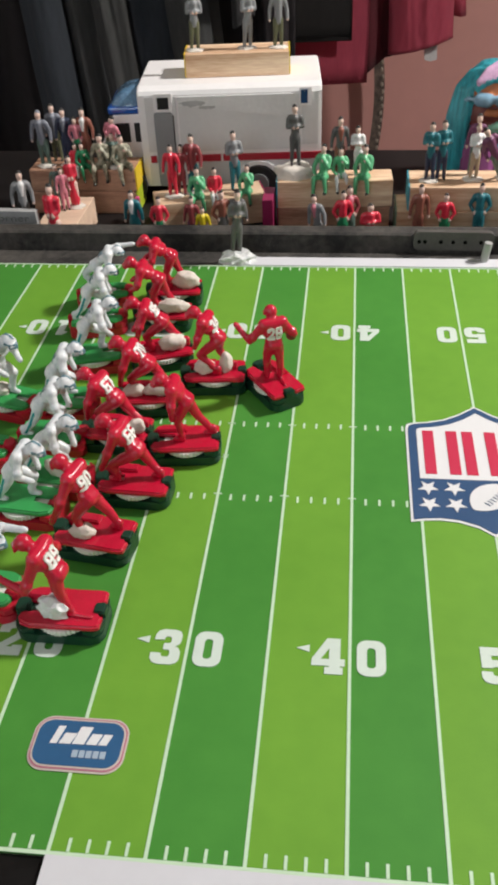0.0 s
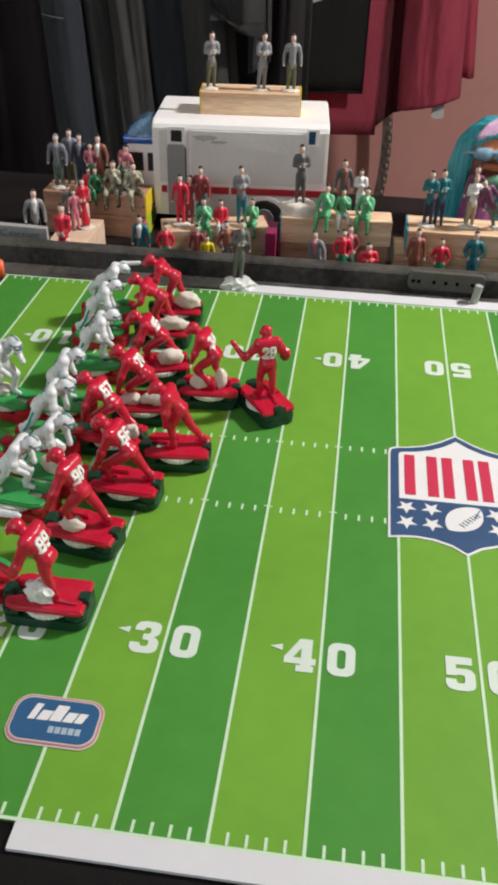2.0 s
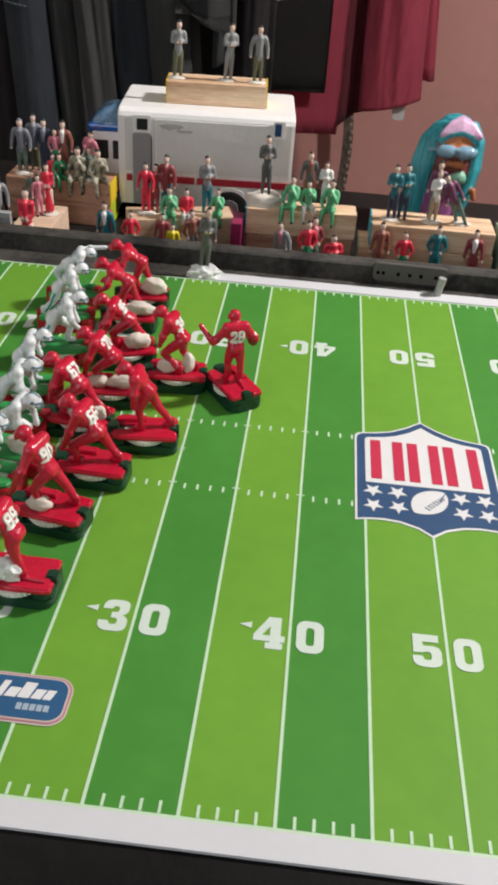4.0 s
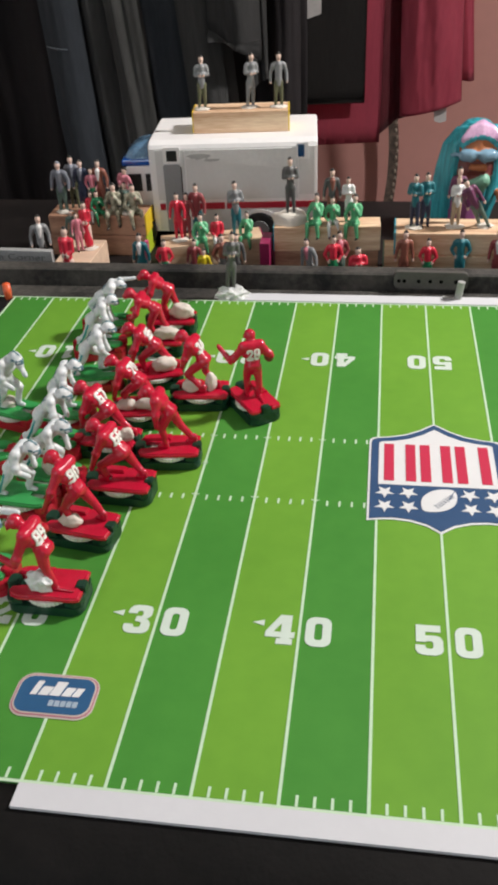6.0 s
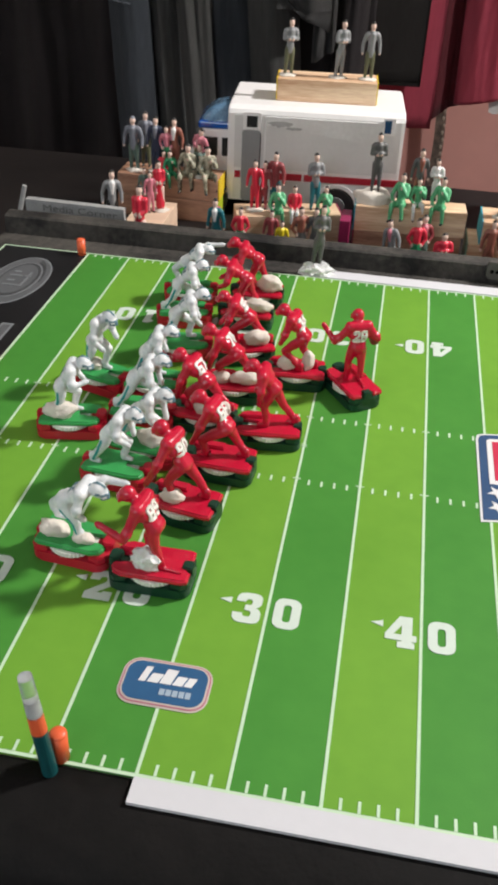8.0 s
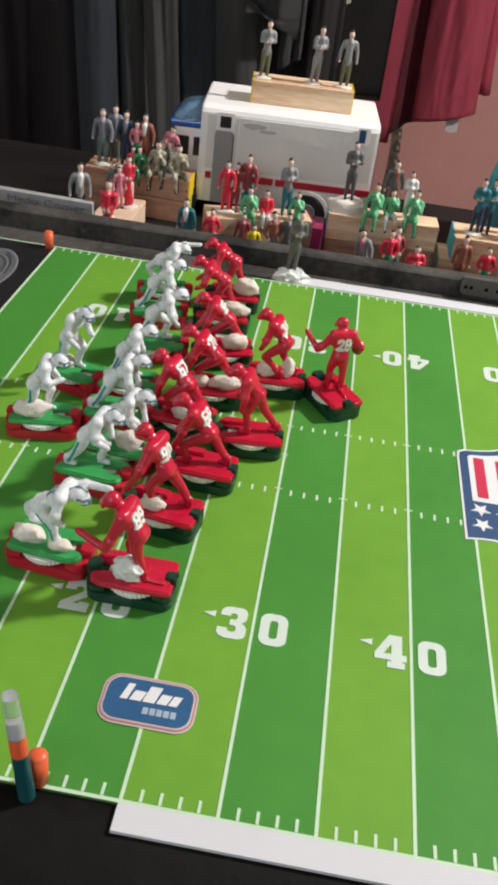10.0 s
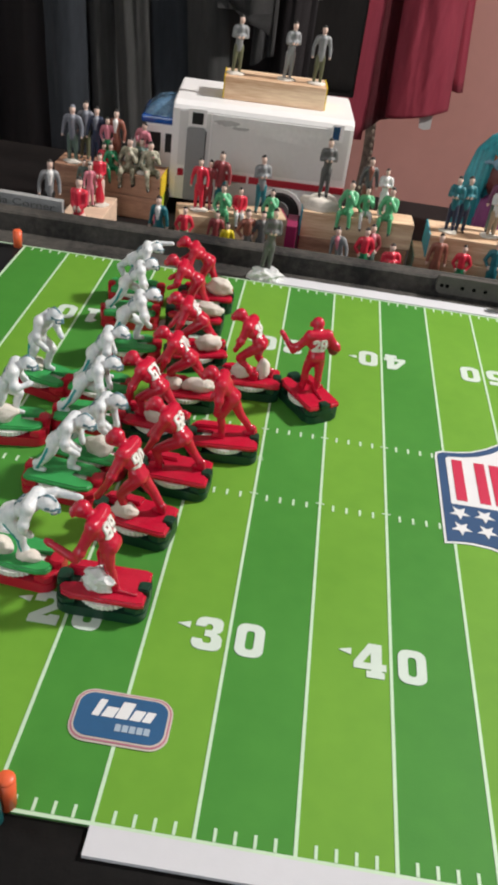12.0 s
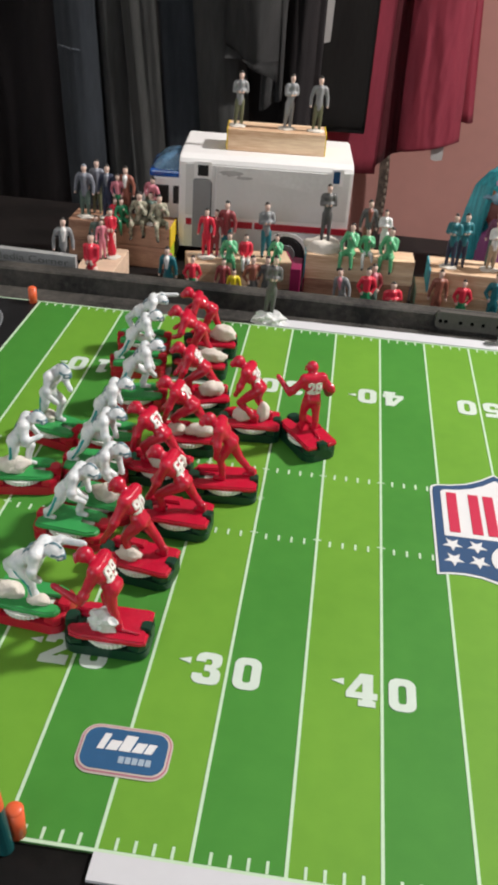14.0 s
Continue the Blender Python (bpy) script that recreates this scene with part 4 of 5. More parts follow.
# ---- little people on the blocks behind the field ----
def person_prims(kind):
    """Slots: 0 jacket, 1 trousers, 2 skin, 3 hair, 4 shoes, 5 shirt front. Standing height 58, seat height 0 when sitting."""
    p = []
    if kind == "sit":
        z, legs = 2.0, [((0, s * 3.2, 3), (11, s * 3.6, 4), (12, s * 3.4, -9)) for s in (1, -1)]
    elif kind == "perch":
        z, legs = 2.0, [((0, 3.4, 3), (10, 6.5, 5), (9, 8.0, -9)), ((0, -3.4, 3), (12, -5.0, 3), (14, -4.0, -11))]
    elif kind == "stride":
        z, legs = 27.0, [((0, 3, 27), (4, 3.4, 14), (5, 3.4, 2)), ((0, -3, 27), (-1, -3.2, 14), (-6, -3.4, 2))]
    else:
        z, legs = 27.0, [((0, s * 2.8, 27), (0.6, s * 3.4, 14), (0, s * 4.0, 2)) for s in (1, -1)]
    if kind == "dress":
        p += [((0, 0, 27), (0, 0, 8), 4.6, 6.4, 1)]
    for a, b, c in legs:
        p += limb((a, 3.7), (b, 2.7), (c, 2.0), slot=1 if kind != "dress" else 2)
        p += [(Vector(c) + Vector((-0.3, 0, -0.8)), Vector(c) + Vector((3.2, 0, -1.0)), 1.7, 1.4, 4)]
    if kind == "hips":
        p += [((0, 0, z - 1), (0, 0, z + 4.5), 4.7, 4.5, 1)] + limb(((0, 0, z + 8), 4.6), ((0, 0, z + 12), 4.7), ((0, 0, z + 18), 5.0))
    else:
        p += limb(((0, 0, z), 4.6), ((0, 0, z + 9), 4.6), ((0, 0, z + 18), 5.0))
    p += [((0, -5.5, z + 19), (0, 5.5, z + 19), 3.2, 3.2, 0)]
    p += [((3.4, 0, z + 10), (2.9, 0, z + 19), 1.8, 3.4, 5)]
    p += limb(((0, 0, z + 20), 2.0), ((0.5, 0, z + 25), 2.2), slot=2)
    p += [((0.8, 0, z + 26), (0.8, 0, z + 27.5), 3.1, 3.2, 2)]
    p += [((-0.9, 0, z + 28.0), (0.3, 0, z + 29.5), 3.2, 2.7, 3)]
    for s in (1, -1):
        if kind == "crossed":
            arm = (((0, s * 7, z + 18), 2.8), ((1.5, s * 8.3, z + 11), 2.3), ((5.5, -s * 2, z + 12), 1.9))
        elif kind == "hips":
            arm = (((0, s * 7, z + 18), 2.8), ((-2, s * 10.5, z + 10), 2.2), ((1, s * 6, z + 4), 1.8))
        elif kind == "sit":
            arm = (((0, s * 7, z + 18), 2.8), ((2, s * 8.3, z + 10), 2.2), ((8, s * 3.5, z + 6), 1.8))
        elif kind == "perch" and s > 0:
            arm = (((0, 7, z + 18), 2.8), ((5, 8.5, z + 11), 2.3), ((6, 2.5, z + 19), 1.9))
        elif kind == "perch":
            arm = (((0, -7, z + 18), 2.8), ((3, -10.5, z + 9), 2.3), ((9.5, -5.5, z + 5), 1.9))
        elif kind == "wide":
            arm = (((0, s * 7.2, z + 18), 3.0), ((-0.5, s * 10.2, z + 10), 2.3), ((2, s * 10.6, z + 1.5), 1.9))
        elif kind == "stride":
            arm = (((0, s * 7, z + 18), 2.8), ((-1 + s * 2, s * 9, z + 9), 2.2), ((2 + s * 3, s * 9.5, z + 1), 1.8))
        elif kind == "dress":
            arm = (((0, s * 5.6, z + 18), 2.4), ((0.5, s * 6.4, z + 10), 2.0), ((4.5, s * 2.5, z + 7), 1.7))
        else:
            arm = (((0, s * 7, z + 18), 2.8), ((-0.5, s * 9.3, z + 9), 2.2), ((1, s * 10.2, z + 1), 1.8))
        p += limb(*arm, slot=0)
        h = Vector(arm[2][0])
        p += [(h, h + Vector((0.6, 0, -1.2)), 1.9, 1.6, 2)]
    return p


PEOPLE = {}


def person(x, y, z, heading, kind, jacket, trousers="", h=0.058, front="", shoes="black", hair=None, label="", tilt=0, stand=None, wide=1.0, lean=0):
    if kind not in PEOPLE:
        PEOPLE[kind] = melt(person_prims(kind), 0.95, 2)
    me = PEOPLE[kind].copy()
    me.name = "figurine"
    for m in (M_P[jacket], M_P[trousers or jacket], M_SKIN, hair or M_HAIR, M_P[shoes], M_P[front or jacket]):
        me.materials.append(m)
    ob = new("figurine", me)
    full = 0.033 if kind in ("sit", "perch") else 0.0585
    s = h / full
    heading += random.uniform(-14, 14)
    tilt += random.uniform(-3, 3)
    ob.matrix_basis = pose(x, y, z, lean + random.uniform(-2, 2), tilt, heading) @ Matrix.Diagonal((s * 0.94, s * 0.88 * wide, s, 1))
    what = "sitting" if kind in ("sit", "perch") else "standing"
    tagged(ob, label or "%s painted miniature figurine in %s and %s" % (what, jacket, trousers or jacket), "figurine", "miniature spectators")
    if stand:
        st = link_bm("clay_lump", clay_bm(x, y, z + 0.0006, 0.0095, 0.0075, 0.0022, x * 50), M_CLAY, smooth=True)
        tagged(st, "flat white clay base under a figurine", "clay lump", "clay lumps")
    return ob


def wood_block(x0, y0, z0, x1, y1, z1, m, label, turn=0, ends=()):
    cx, cy = (x0 + x1) / 2, (y0 + y1) / 2
    ob = thing("wood_block", pose(cx, cy, z0, 0, 0, turn), label, "wood block", "wood blocks")
    part("block", box(x0 - cx, y0 - cy, 0, x1 - cx, y1 - cy, z1 - z0), m, ob, bevel=0.0009)
    for side, mm, lab in ends:
        a, b = (x1 - cx, x1 - cx + 0.0012) if side > 0 else (x0 - cx - 0.0012, x0 - cx)
        part("painted_end", box(a, y0 - cy + 0.0005, 0.0005, b, y1 - cy - 0.0005, z1 - z0 + 0.0004), mm, ob, lab)
    return ob


wood_block(-0.418, 0.7035, TZ, -0.3055, 0.7425, -0.0162, M_WOODRED, "reddish brown wooden block with a lime painted end", 0, ((1, M_LIME, "lime painted end"),))
wood_block(-0.417, 0.703, -0.0158, -0.3045, 0.742, 0.007, M_WOODRED, "reddish brown wooden block with a yellow painted end", 0, ((1, M_YELLOW, "yellow painted end"),))
wood_block(-0.3025, 0.665, TZ, -0.2985, 0.690, -0.015, M_ROSE, "small pink painted block standing on the table")
wood_block(-0.1665, 0.640, TZ, -0.1560, 0.674, 0.0010, M_MAGENTA, "narrow magenta painted block beside pine blocks")
wood_block(-0.384, 0.612, TZ, -0.3445, 0.682, -0.013, M_WOODPALE, "flat pale wooden block")
wood_block(-0.281, 0.667, TZ, -0.170, 0.705, -0.010, M_WOOD, "low pine block with a pink painted end", 16, ((1, M_MAGENTA, "magenta painted end"),))
wood_block(-0.1535, 0.6610, TZ, -0.0440, 0.6970, -0.0145, M_WOODRED, "reddish brown wooden block under another block", 3, ((-1, M_MAGENTA, "magenta painted end"),))
wood_block(-0.1535, 0.6600, -0.0143, -0.0420, 0.6900, 0.0120, M_WOOD, "pine block stacked on a darker block", 3, ((-1, M_TURQ, "turquoise painted end"),))
wood_block(-0.0370, 0.645, TZ, 0.0980, 0.690, -0.0125, M_WOOD, "pine block with a sage green end under another block", 0, ((-1, M_SAGE, "sage green painted end"),))
wood_block(-0.0260, 0.647, -0.0123, 0.0960, 0.692, 0.0110, M_WOOD, "pine block with a turquoise painted end", 0, ((-1, M_TURQ, "turquoise painted end"),))
wood_block(0.1030, 0.640, TZ, 0.1900, 0.690, 0.0090, M_WOOD, "pine block with a green painted end", 0, ((-1, M_SAGE, "green painted end"),))

F = -90
# on the reddish block
B1 = 0.007
person(-0.4005, 0.7150, B1, F - 15, "wide", "slate", "greygreen", 0.058, stand=1, wide=1.12, hair=M_P["slate"])
person(-0.3920, 0.7320, B1, F + 10, "stand", "slate", "olive", 0.059)
person(-0.3770, 0.7190, B1, F - 10, "wide", "navy", "navy", 0.058, "slate", stand=1)
person(-0.3650, 0.7200, B1, F, "hips", "pink", "dkgreen", 0.050, shoes="red")
person(-0.3560, 0.7220, B1, F, "wide", "brown", "brown", 0.058, "white")
person(-0.3345, 0.7280, B1, F - 20, "hips", "pink", "olive", 0.050, wide=1.25, lean=-14)
person(-0.3390, 0.7110, B1, F - 20, "perch", "khaki", "khaki", 0.035, wide=1.1)
person(-0.3175, 0.7110, B1, F + 15, "perch", "khaki", "khaki", 0.034, wide=1.1)
person(-0.3290, 0.7200, B1, F, "perch", "greygreen", "khaki", 0.033)
person(-0.3585, 0.7090, B1, F + 20, "perch", "dkgreen", "dkgreen", 0.027)
person(-0.3660, 0.7095, B1, F, "sit", "red", "white", 0.026)
for cx, cy, r in ((-0.3995, 0.7110, 0.0075), (-0.3480, 0.7100, 0.0060), (-0.3260, 0.7080, 0.0050)):
    lump = link_bm("clay_lump", clay_bm(cx, cy, B1 + 0.0010, r, r * 0.6, 0.0026, cx * 31), M_CLAY, smooth=True)
    tagged(lump, "flattened white clay holding figurines on a block", "clay lump", "clay lumps")
# round the pale block
wood_block(-0.4040, 0.612, TZ, -0.3860, 0.636, -0.0245, M_WOODPALE, "small pale wooden block behind the sign")
person(-0.3985, 0.6220, -0.0245, F + 15, "wide", "grey", "black", 0.061, "white", label="grey-jacketed miniature figurine standing behind the sign")
person(-0.3560, 0.6560, -0.013, F, "dress", "red", "red", 0.052, stand=1)
person(-0.3640, 0.6480, -0.013, F + 30, "stand", "pink", "pink", 0.042)
person(-0.3730, 0.6560, -0.013, F, "stand", "greygreen", "greygreen", 0.043)

person(-0.3635, 0.6040, TZ, F - 20, "dress", "red", "red", 0.070, "red", label="larger miniature figurine in a red dress")
# front row
person(-0.2885, 0.6240, TZ, F, "stand", "teal", "teal", 0.058, "white")
person(-0.2640, 0.6180, TZ, F + 10, "hips", "red", "dkgreen", 0.052)
person(-0.2345, 0.6290, TZ, F, "stand", "maroon", "purple", 0.050)
person(-0.2207, 0.6150, TZ, F, "stand", "yellow", "yellow", 0.045)
person(-0.2020, 0.6230, TZ, F + 20, "hips", "brown", "dkgrey", 0.058)
person(-0.1890, 0.6270, TZ, F, "stand", "dkgrey", "dkgrey", 0.057)
# on the low pine block
B2 = -0.010
person(-0.2595, 0.6760, B2, F - 10, "wide", "red", "red", 0.0525, shoes="white", stand=1)
person(-0.2515, 0.6810, B2, F, "stand", "maroon", "maroon", 0.0505)
person(-0.2395, 0.6850, B2, F - 15, "wide", "maroon", "teal", 0.060, stand=1)
person(-0.1980, 0.6950, B2, F + 30, "crossed", "grey", "teal", 0.060)
person(-0.2330, 0.6710, B2, F - 15, "perch", "green", "green", 0.032)
person(-0.2175, 0.6770, B2, F, "sit", "red", "white", 0.029)
person(-0.1850, 0.6850, B2, F - 25, "perch", "green", "green", 0.029)
# on the stacked block
B3 = 0.012
clay = link_bm("clay_mound", clay_bm(-0.1370, 0.674, 0.0135, 0.0205, 0.0140, 0.0120, 3.3), M_CLAY, smooth=True)
tagged(clay, "white clay mound on a pine block", "clay mound")
person(-0.1360, 0.6710, 0.0245, F, "crossed", "dkgrey", "dkgrey", 0.0575)
person(-0.0935, 0.6770, B3, F, "stand", "dkgrey", "brown", 0.056, "brown")
person(-0.0750, 0.6790, B3, F - 10, "crossed", "white", "white", 0.0475, shoes="white")
person(-0.1085, 0.6650, B3, F - 35, "perch", "green", "green", 0.0335)
person(-0.0915, 0.6700, B3, F, "perch", "green", "white", 0.0290)
person(-0.0690, 0.6660, B3, F - 15, "perch", "green", "green", 0.0335)
person(-0.1075, 0.6190, TZ, F - 20, "wide", "grey", "dkgrey", 0.055, "pink", lean=10)
person(-0.0890, 0.6240, TZ, F, "hips", "red", "dkgreen", 0.056)
person(-0.0815, 0.6310, TZ, F + 10, "hips", "maroon", "greygreen", 0.058, "pink")
person(-0.0625, 0.6110, TZ, F, "crossed", "red", "red", 0.050, wide=1.3)
# on the block before the doll
B4 = 0.011
person(-0.0075, 0.6640, B4, F - 10, "crossed", "teal", "navy", 0.0555, stand=1)
person(0.0030, 0.6680, B4, F + 10, "crossed", "teal", "navy", 0.0555)
person(0.0335, 0.6670, B4, F, "crossed", "white", "tan", 0.0515, hair=M_P["tan"], stand=1)
person(0.0345, 0.6810, B4, F - 15, "stand", "purple", "greygreen", 0.057)
person(0.0640, 0.6690, B4, F + 25, "stride", "purple", "greygreen", 0.058, stand=1, lean=26)
person(-0.0175, 0.6360, TZ, F + 20, "stand", "brown", "brown", 0.058)
person(0.0070, 0.6270, TZ, F, "hips", "red", "dkgreen", 0.053)
person(0.0395, 0.6380, TZ, F, "hips", "teal", "teal", 0.058)
person(0.0770, 0.6350, TZ, F, "stand", "maroon", "maroon", 0.058, "white")
# the man at the sideline, on a lump of clay
person(-0.1765, 0.5120, 0.003, F + 20, "crossed", "dkgrey", "dkgrey", 0.058, wide=0.9, lean=-5, label="dark grey miniature figurine standing at the far sideline")
clay = link_bm("tissue_lump", clay_bm(-0.1745, 0.5100, 0.0010, 0.0110, 0.0066, 0.0062, 7.7, 1.1), M_TISSUE, smooth=False)
tagged(clay, "lump of crumpled white tissue at the far sideline", "tissue lump")

# ---- toy ambulance ----
TURN = pose(-0.297, 0.735, 0, 0, 0, 4.5) @ pose(0.297, -0.735, 0)
van = thing("toy_ambulance", TURN, "white toy ambulance with grey side panels and red stripe", "toy vehicle")
X0, X1, Y0, Y1 = -0.3010, -0.1130, 0.735, 0.848
bm = bmesh.new()
sec = [(Y0, -0.022), (Y0, 0.0715), (Y0 + 0.002, 0.0755), (Y0 + 0.010, 0.0790), (Y1 - 0.006, 0.0790), (Y1, 0.074), (Y1, -0.022)]
lo, hi = [bm.verts.new((X0, y, z)) for y, z in sec], [bm.verts.new((X1, y, z)) for y, z in sec]
for i in range(len(sec)):
    j = (i + 1) % len(sec)
    bm.faces.new((lo[i], hi[i], hi[j], lo[j]))
bm.faces.new(lo)
bm.faces.new(hi[::-1])
bmesh.ops.bevel(bm, geom=[e for e in bm.edges if abs(e.verts[0].co.x - e.verts[1].co.x) < 1e-6], offset=0.0015, segments=2, affect="EDGES")
part("box_body", bm, M_VAN, van, smooth=False)
SIDEY = Y0 - 0.0008
part("side_panel", box(-0.2935, SIDEY, 0.0145, -0.2615, Y0 + 0.001, 0.0700), M_VANGREY, van, "grey side panel")
rib = []
for i in range(44):
    a = -0.2595 + i * (0.1245 / 44)
    d = 0.00045 if i % 2 else 0.0003
    rib += [(a, SIDEY - d), (a + 0.1245 / 44, SIDEY - d)]
bm = plate(rib + [(rib[-1][0], Y0 + 0.001), (rib[0][0], Y0 + 0.001)], 0.0145, 0.0700)
part("side_panel", bm, M_VANGREY, van, "ribbed grey side panel")
part("side_panel", box(-0.1335, SIDEY, 0.0185, -0.1165, Y0 + 0.001, 0.0715), M_VANGREY, van, "grey side panel")
part("side_panel", box(-0.2945, SIDEY - 0.0002, -0.0205, -0.1135, Y0 + 0.001, 0.0025), M_VANGREY, van, "grey lower panel")
for a, b in ((-0.2925, -0.2865), (-0.2585, -0.2185), (-0.2160, -0.1135)):
    part("stripe", box(a, SIDEY - 0.0008, 0.0035, b, Y0 + 0.001, 0.0105), M_STRIPE, van, "dark red stripe")
part("door", plate(round_rect(-0.2755, 0.0165, 0.0195, 0.0765, 0.003), -0.0006, 0.0014), M_VANDOOR, van, "grey side door").matrix_basis = pose(0, Y0 - 0.0008, 0, 90)
part("door_seal", box(-0.2660, SIDEY - 0.0012, -0.018, -0.2648, Y0, 0.052), M_BLACK, van)
part("window_frame", box(-0.2845, SIDEY - 0.0012, 0.0560, -0.2655, Y0, 0.0735), M_VAN, van, "white window frame")
part("window", box(-0.2805, SIDEY - 0.0018, 0.0585, -0.2690, Y0, 0.0700), M_BLACK, van, "black window")
part("window_frame", box(-0.1360, SIDEY - 0.0012, 0.0580, -0.1235, Y0, 0.0755), M_VAN, van, "white window frame")
part("window", box(-0.1345, SIDEY - 0.0018, 0.0605, -0.1275, Y0, 0.0735), M_BLUEWIN, van, "blue window")
film = [(-0.2590, 0.0698)] + [(-0.2590 + 0.1240 * k / 16, 0.0610 - 0.0125 * math.sin(math.pi * 0.5 * k / 16) ** 1.4 + 0.0008 * noise.noise((k * 0.6, 1, 2))) for k in range(17)] + [(-0.1350, 0.0698)]
part("loose_film", plate(film, -0.0002, 0.0003), M_FILM, van, "pale wrinkled film along the panel's top").matrix_basis = pose(0, Y0 - 0.0013, 0, 90)
for cx, cz, w, h, sd in ((-0.2440, 0.0630, 0.013, 0.0028, 1.0), (-0.2300, 0.0590, 0.009, 0.0016, 5.0)):
    pts = [(cx + w * math.cos(a) * (1 + 0.4 * noise.noise((math.cos(a) * 2, math.sin(a) * 2, sd))), cz + h * math.sin(a) * (1 + 0.8 * noise.noise((math.cos(a) * 3, math.sin(a) * 3, sd + 3))))
           for a in (2 * math.pi * k / 28 for k in range(28))]
    part("scuff", plate(pts, -0.0002, 0.0002), M_SCUFF, van, "grey scuff mark").matrix_basis = pose(0, Y0 - 0.00145, 0, 90)
bm = bmesh.new()
for i in range(13):
    a, b = radians(180 * i / 13), radians(180 * (i + 1) / 13)
    for r0, r1 in ((0.0225, 0.0265),):
        q = [(-0.1795 + r * math.cos(t), -0.024 + r * math.sin(t)) for t, r in ((a, r0), (b, r0), (b, r1), (a, r1))]
        v = [bm.verts.new((x, SIDEY - 0.0018, z)) for x, z in q] + [bm.verts.new((x, Y0, z)) for x, z in q]
        for f in ((0, 1, 2, 3), (4, 5, 6, 7), (0, 1, 5, 4), (2, 3, 7, 6)):
            bm.faces.new([v[k] for k in f])
part("wheel_arch", bm, M_VAN, van, "white wheel arch")
part("wheel_well", cyl((-0.1795, SIDEY - 0.0007, -0.021), (-0.1795, Y0 + 0.02, -0.021), 0.0224, seg=28), M_BLACK, van)
for wx in (-0.1795, -0.318):
    for wy in (Y0 - 0.004, Y1 - 0.012):
        w = part("wheel", cyl((wx, wy, -0.0215), (wx, wy + 0.014, -0.0215), 0.0185, seg=28), M_TYRE, van, "black tyre", bevel=0.0)
        part("rim", cyl((wx, wy - 0.0006, -0.0215), (wx, wy + 0.002, -0.0215), 0.0105, 0.0115, 20), M_VANDOOR, w, "grey rim")
# cab
bm = bmesh.new()
sec = [(-0.2975, -0.022), (-0.2975, 0.050), (-0.330, 0.050), (-0.341, 0.020), (-0.352, 0.010), (-0.352, -0.022)]
f0, f1 = [bm.verts.new((x, Y0 + 0.012, z)) for x, z in sec], [bm.verts.new((x, Y1 - 0.012, z)) for x, z in sec]
for i in range(len(sec)):
    j = (i + 1) % len(sec)
    bm.faces.new((f0[i], f1[i], f1[j], f0[j]))
bm.faces.new(f0)
bm.faces.new(f1[::-1])
part("cab", bm, M_VAN, van, "white cab", bevel=0.0012)
part("cab_window", box(-0.3285, Y0 + 0.0108, 0.022, -0.3135, Y0 + 0.013, 0.0415), M_BLACK, van, "black cab window")
part("cab_window", box(-0.3085, Y0 + 0.0108, 0.022, -0.3015, Y0 + 0.013, 0.0415), M_BLACK, van, "black cab window")
bm = bmesh.new()
prev = None
for x, h, w in ((-0.3345, 0.0010, 0.020), (-0.3335, 0.0070, 0.029), (-0.3280, 0.0145, 0.0315), (-0.3200, 0.0195, 0.0325), (-0.3100, 0.0218, 0.0325), (-0.2990, 0.0225, 0.0325)):
    ring = [bm.verts.new((x, Y0 + 0.0465 + w * math.cos(a), 0.0502 + h * min(1.0, 1.25 * math.sin(a)))) for a in (math.pi * k / 12 for k in range(13))]
    if prev:
        for k in range(12):
            bm.faces.new((prev[k], prev[k + 1], ring[k + 1], ring[k]))
    else:
        bm.faces.new(ring)
    prev = ring
bm.faces.new(prev[::-1])
part("roof_dome", bm, M_DOME, van, "smoky blue translucent light cover", smooth=True)
part("roof_light", box(-0.3352, Y0 + 0.0125, 0.0500, -0.2985, Y0 + 0.0805, 0.0575), M_BLUEDOME, van, "blue translucent roof light", bevel=0.0025)

wood_block(-0.2565, 0.774, 0.0792, -0.1500, 0.815, 0.1020, M_WOOD, "pine block with yellow ends on the ambulance roof", 5, ((1, M_YELLOW, "yellow painted end"), (-1, M_YELLOW, "yellow painted end")))
for x, y, tr in ((-0.2460, 0.7850, "olive"), (-0.1925, 0.7920, "grey"), (-0.1605, 0.7930, "olive")):
    person(x, y, 0.1020, F + (28 if tr == "grey" else 8), "wide" if x > -0.17 else "crossed", "grey", tr, 0.0575, stand=1,
           label="grey uniformed miniature figurine with %s trousers on a block" % tr)

# ---- doll bust behind the blocks: one plain shape ----
DX, DY = 0.062, 0.80
prims = [((0, -4, 70), (0, -4, 80), 21, 21, 6), ((0, -3, 98), (2, -3, 102), 22, 21, 2), ((0, 10, 92), (0, 14, 102), 28, 26, 0), ((0, 18, 84), (-6, 20, 10), 25, 24, 0),
         ((-6, -24, 82), (8, -25, 82), 3.6, 3.4, 2), ((-7, -24.5, 78), (8, -25, 78), 2.6, 2.6, 6),
         ((-15, -22, 95), (-8, -24, 95), 7.0, 7.4, 3), ((7, -24, 95), (15, -22, 95), 7.4, 7.0, 3), ((-8, -27, 98), (8, -27, 98), 2.6, 2.6, 3),
         ((-22, -18, 95), (-27, -8, 92), 2.4, 2.0, 3), ((20, -18, 95), (25, -8, 92), 2.4, 2.0, 3),
         ((-3, -20, 62), (8, -22, 66), 8, 8.5, 4), ((2, -19, 52), (6, -20, 58), 7, 7, 4), ((-8, -12, 8), (-8, -10, 42), 19, 16, 5), ((27, -14, 50), (29, -16, 42), 4, 3, 2)]
